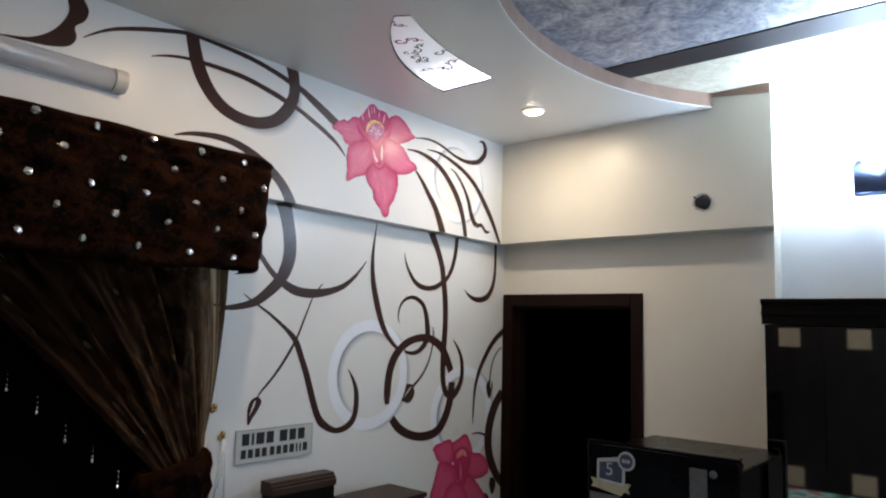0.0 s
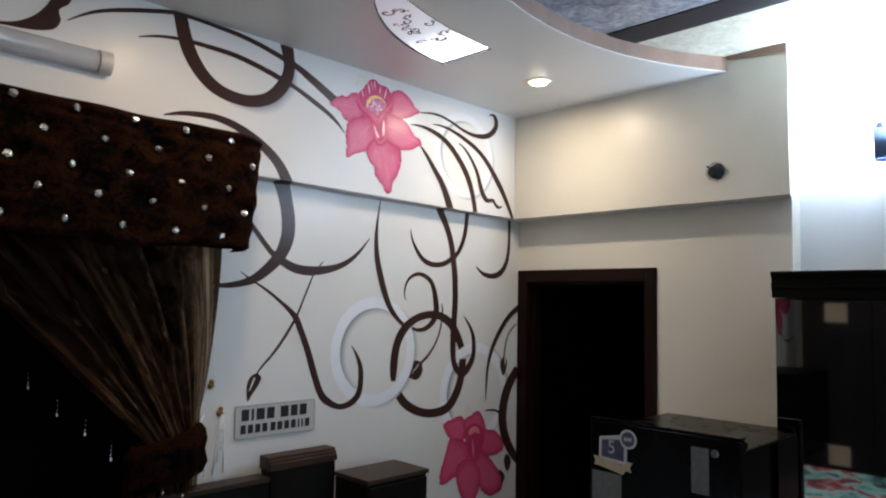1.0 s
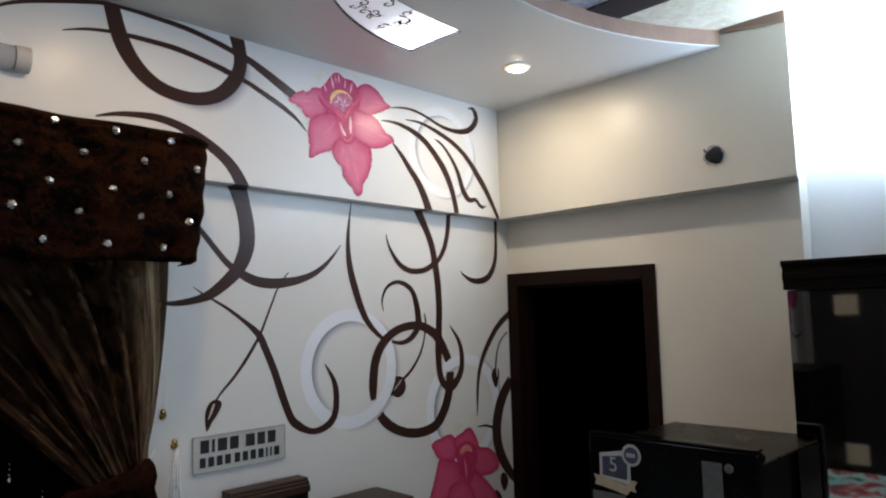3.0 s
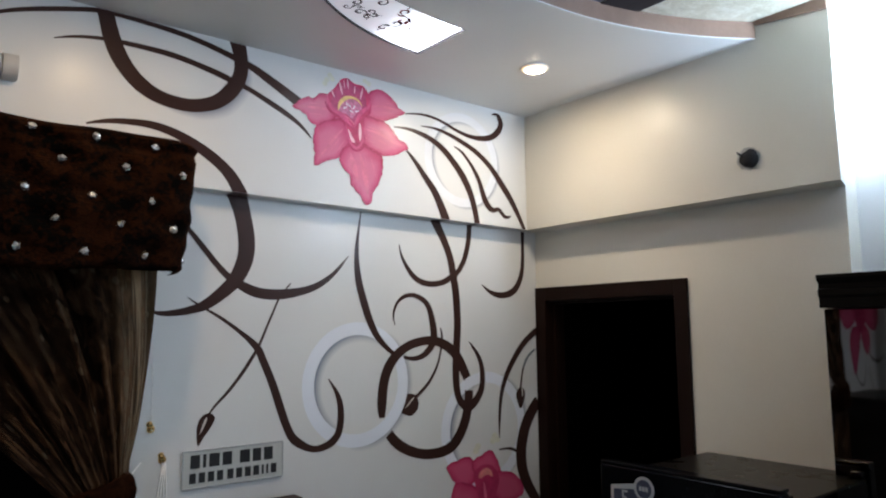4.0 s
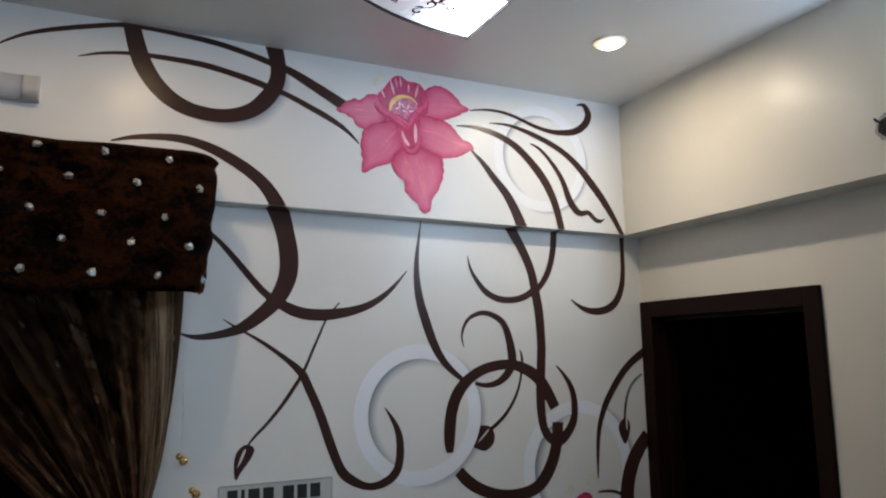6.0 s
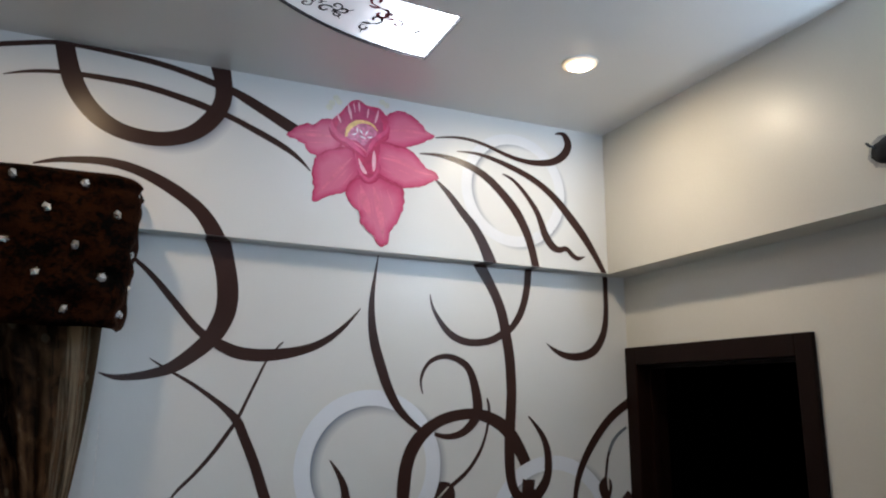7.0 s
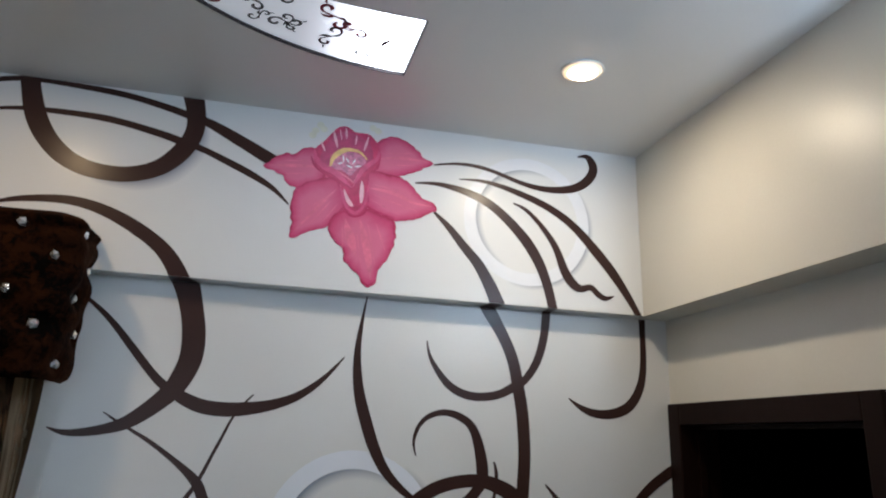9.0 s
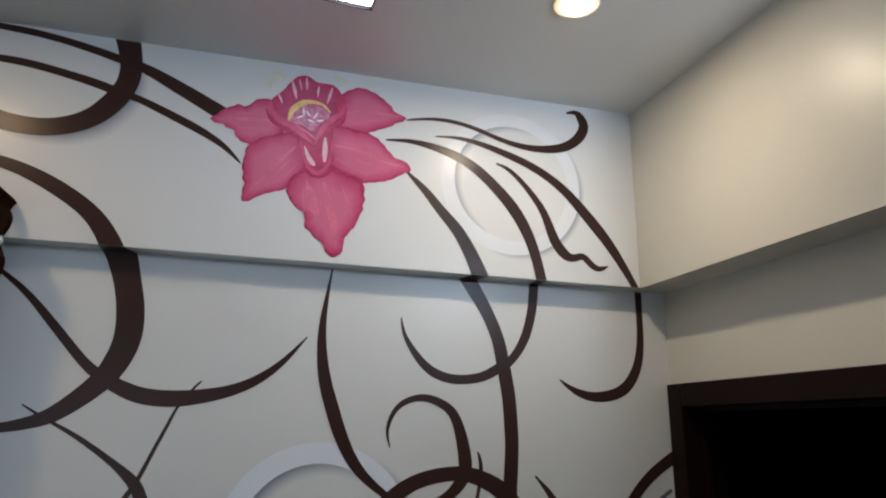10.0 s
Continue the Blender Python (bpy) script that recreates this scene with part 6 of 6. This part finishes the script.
# ---- bed with its headboard, against the mural wall ----
hb = thing("headboard", (-1.75, -0.2, 0.0), "dark headboard with a raised moulded brown crest", "headboard")
part("centre_panel", box(-1.842, -1.489, -0.112, -0.022, 0.0, 1.058, 0.004), BLACKWOOD, hb)
bm = prism([(-0.116, 1.0585), (-0.116, 1.086), (-0.108, 1.090), (-0.108, 1.100), (-0.098, 1.104), (-0.098, 1.112), (-0.092, 1.116), (-0.022, 1.116), (-0.022, 1.0585)], -1.850, -1.482, "x")
part("crest", bm, BROWNWOOD, hb, "moulded brown crest rail")
part("side_plank", box(-2.50, -1.8515, -0.112, -0.026, 0.0, 1.013, 0.004), BLACKWOOD, hb)
part("plank_top", box(-2.51, -1.8515, -0.120, -0.022, 1.0135, 1.036, 0.004), BROWNWOOD, hb, "brown veneered top")
cab = thing("bedside_cabinet", (-1.29, -0.2, 0.0), "brown veneered bedside cabinet beside the headboard", "cabinet")
part("body", box(-1.476, -1.10, -0.345, -0.095, 0.04, 0.978, 0.004), BLACKWOOD, cab)
part("cabinet_top", box(-1.480, -1.088, -0.355, -0.088, 0.9785, 1.0, 0.004), BROWNWOOD, cab, "brown veneered top")
part("door", box(-1.468, -1.108, -0.361, -0.3455, 0.06, 0.965, 0.003), BLACKWOOD, cab)
part("plinth", box(-1.466, -1.11, -0.335, -0.105, 0.0, 0.0395), BLACKWOOD, cab)
bed = thing("bed", (-1.72, -1.3, 0.0), "low double bed with a printed teal and pink sheet", "bed")
part("base", box(-2.62, -0.84, -2.25, -0.36, 0.10, 0.40, 0.012), BLACKWOOD, bed)
for x in (-2.55, -0.91):
    for y in (-2.18, -0.43):
        part("leg", box(x - 0.03, x + 0.03, y - 0.03, y + 0.03, 0.0, 0.0995, 0.004), BLACKWOOD, bed)
part("mattress", box(-2.60, -0.86, -2.24, -0.365, 0.4005, 0.70, 0.05, None, 4), SHEET, bed, "printed teal sheet over the mattress", True)

# ---- floor tiles, last ----
tile_me = None
k = 0
for i in range(11):
    for j in range(10):
        x, y = XW + 0.3 + i * 0.6, YM - 0.3 - j * 0.6
        if x + 0.298 > XE or y - 0.298 < YS:
            continue
        if tile_me is None:
            t_ = part("tile", box(-0.298, 0.298, -0.298, 0.298, -0.006, 0.0, 0.0015, None, 1), FLOOR, None)
            tile_me = t_.data
        else:
            t_ = new("tile", tile_me)
        t_.parent = floor
        t_.location = (x, y, 0)
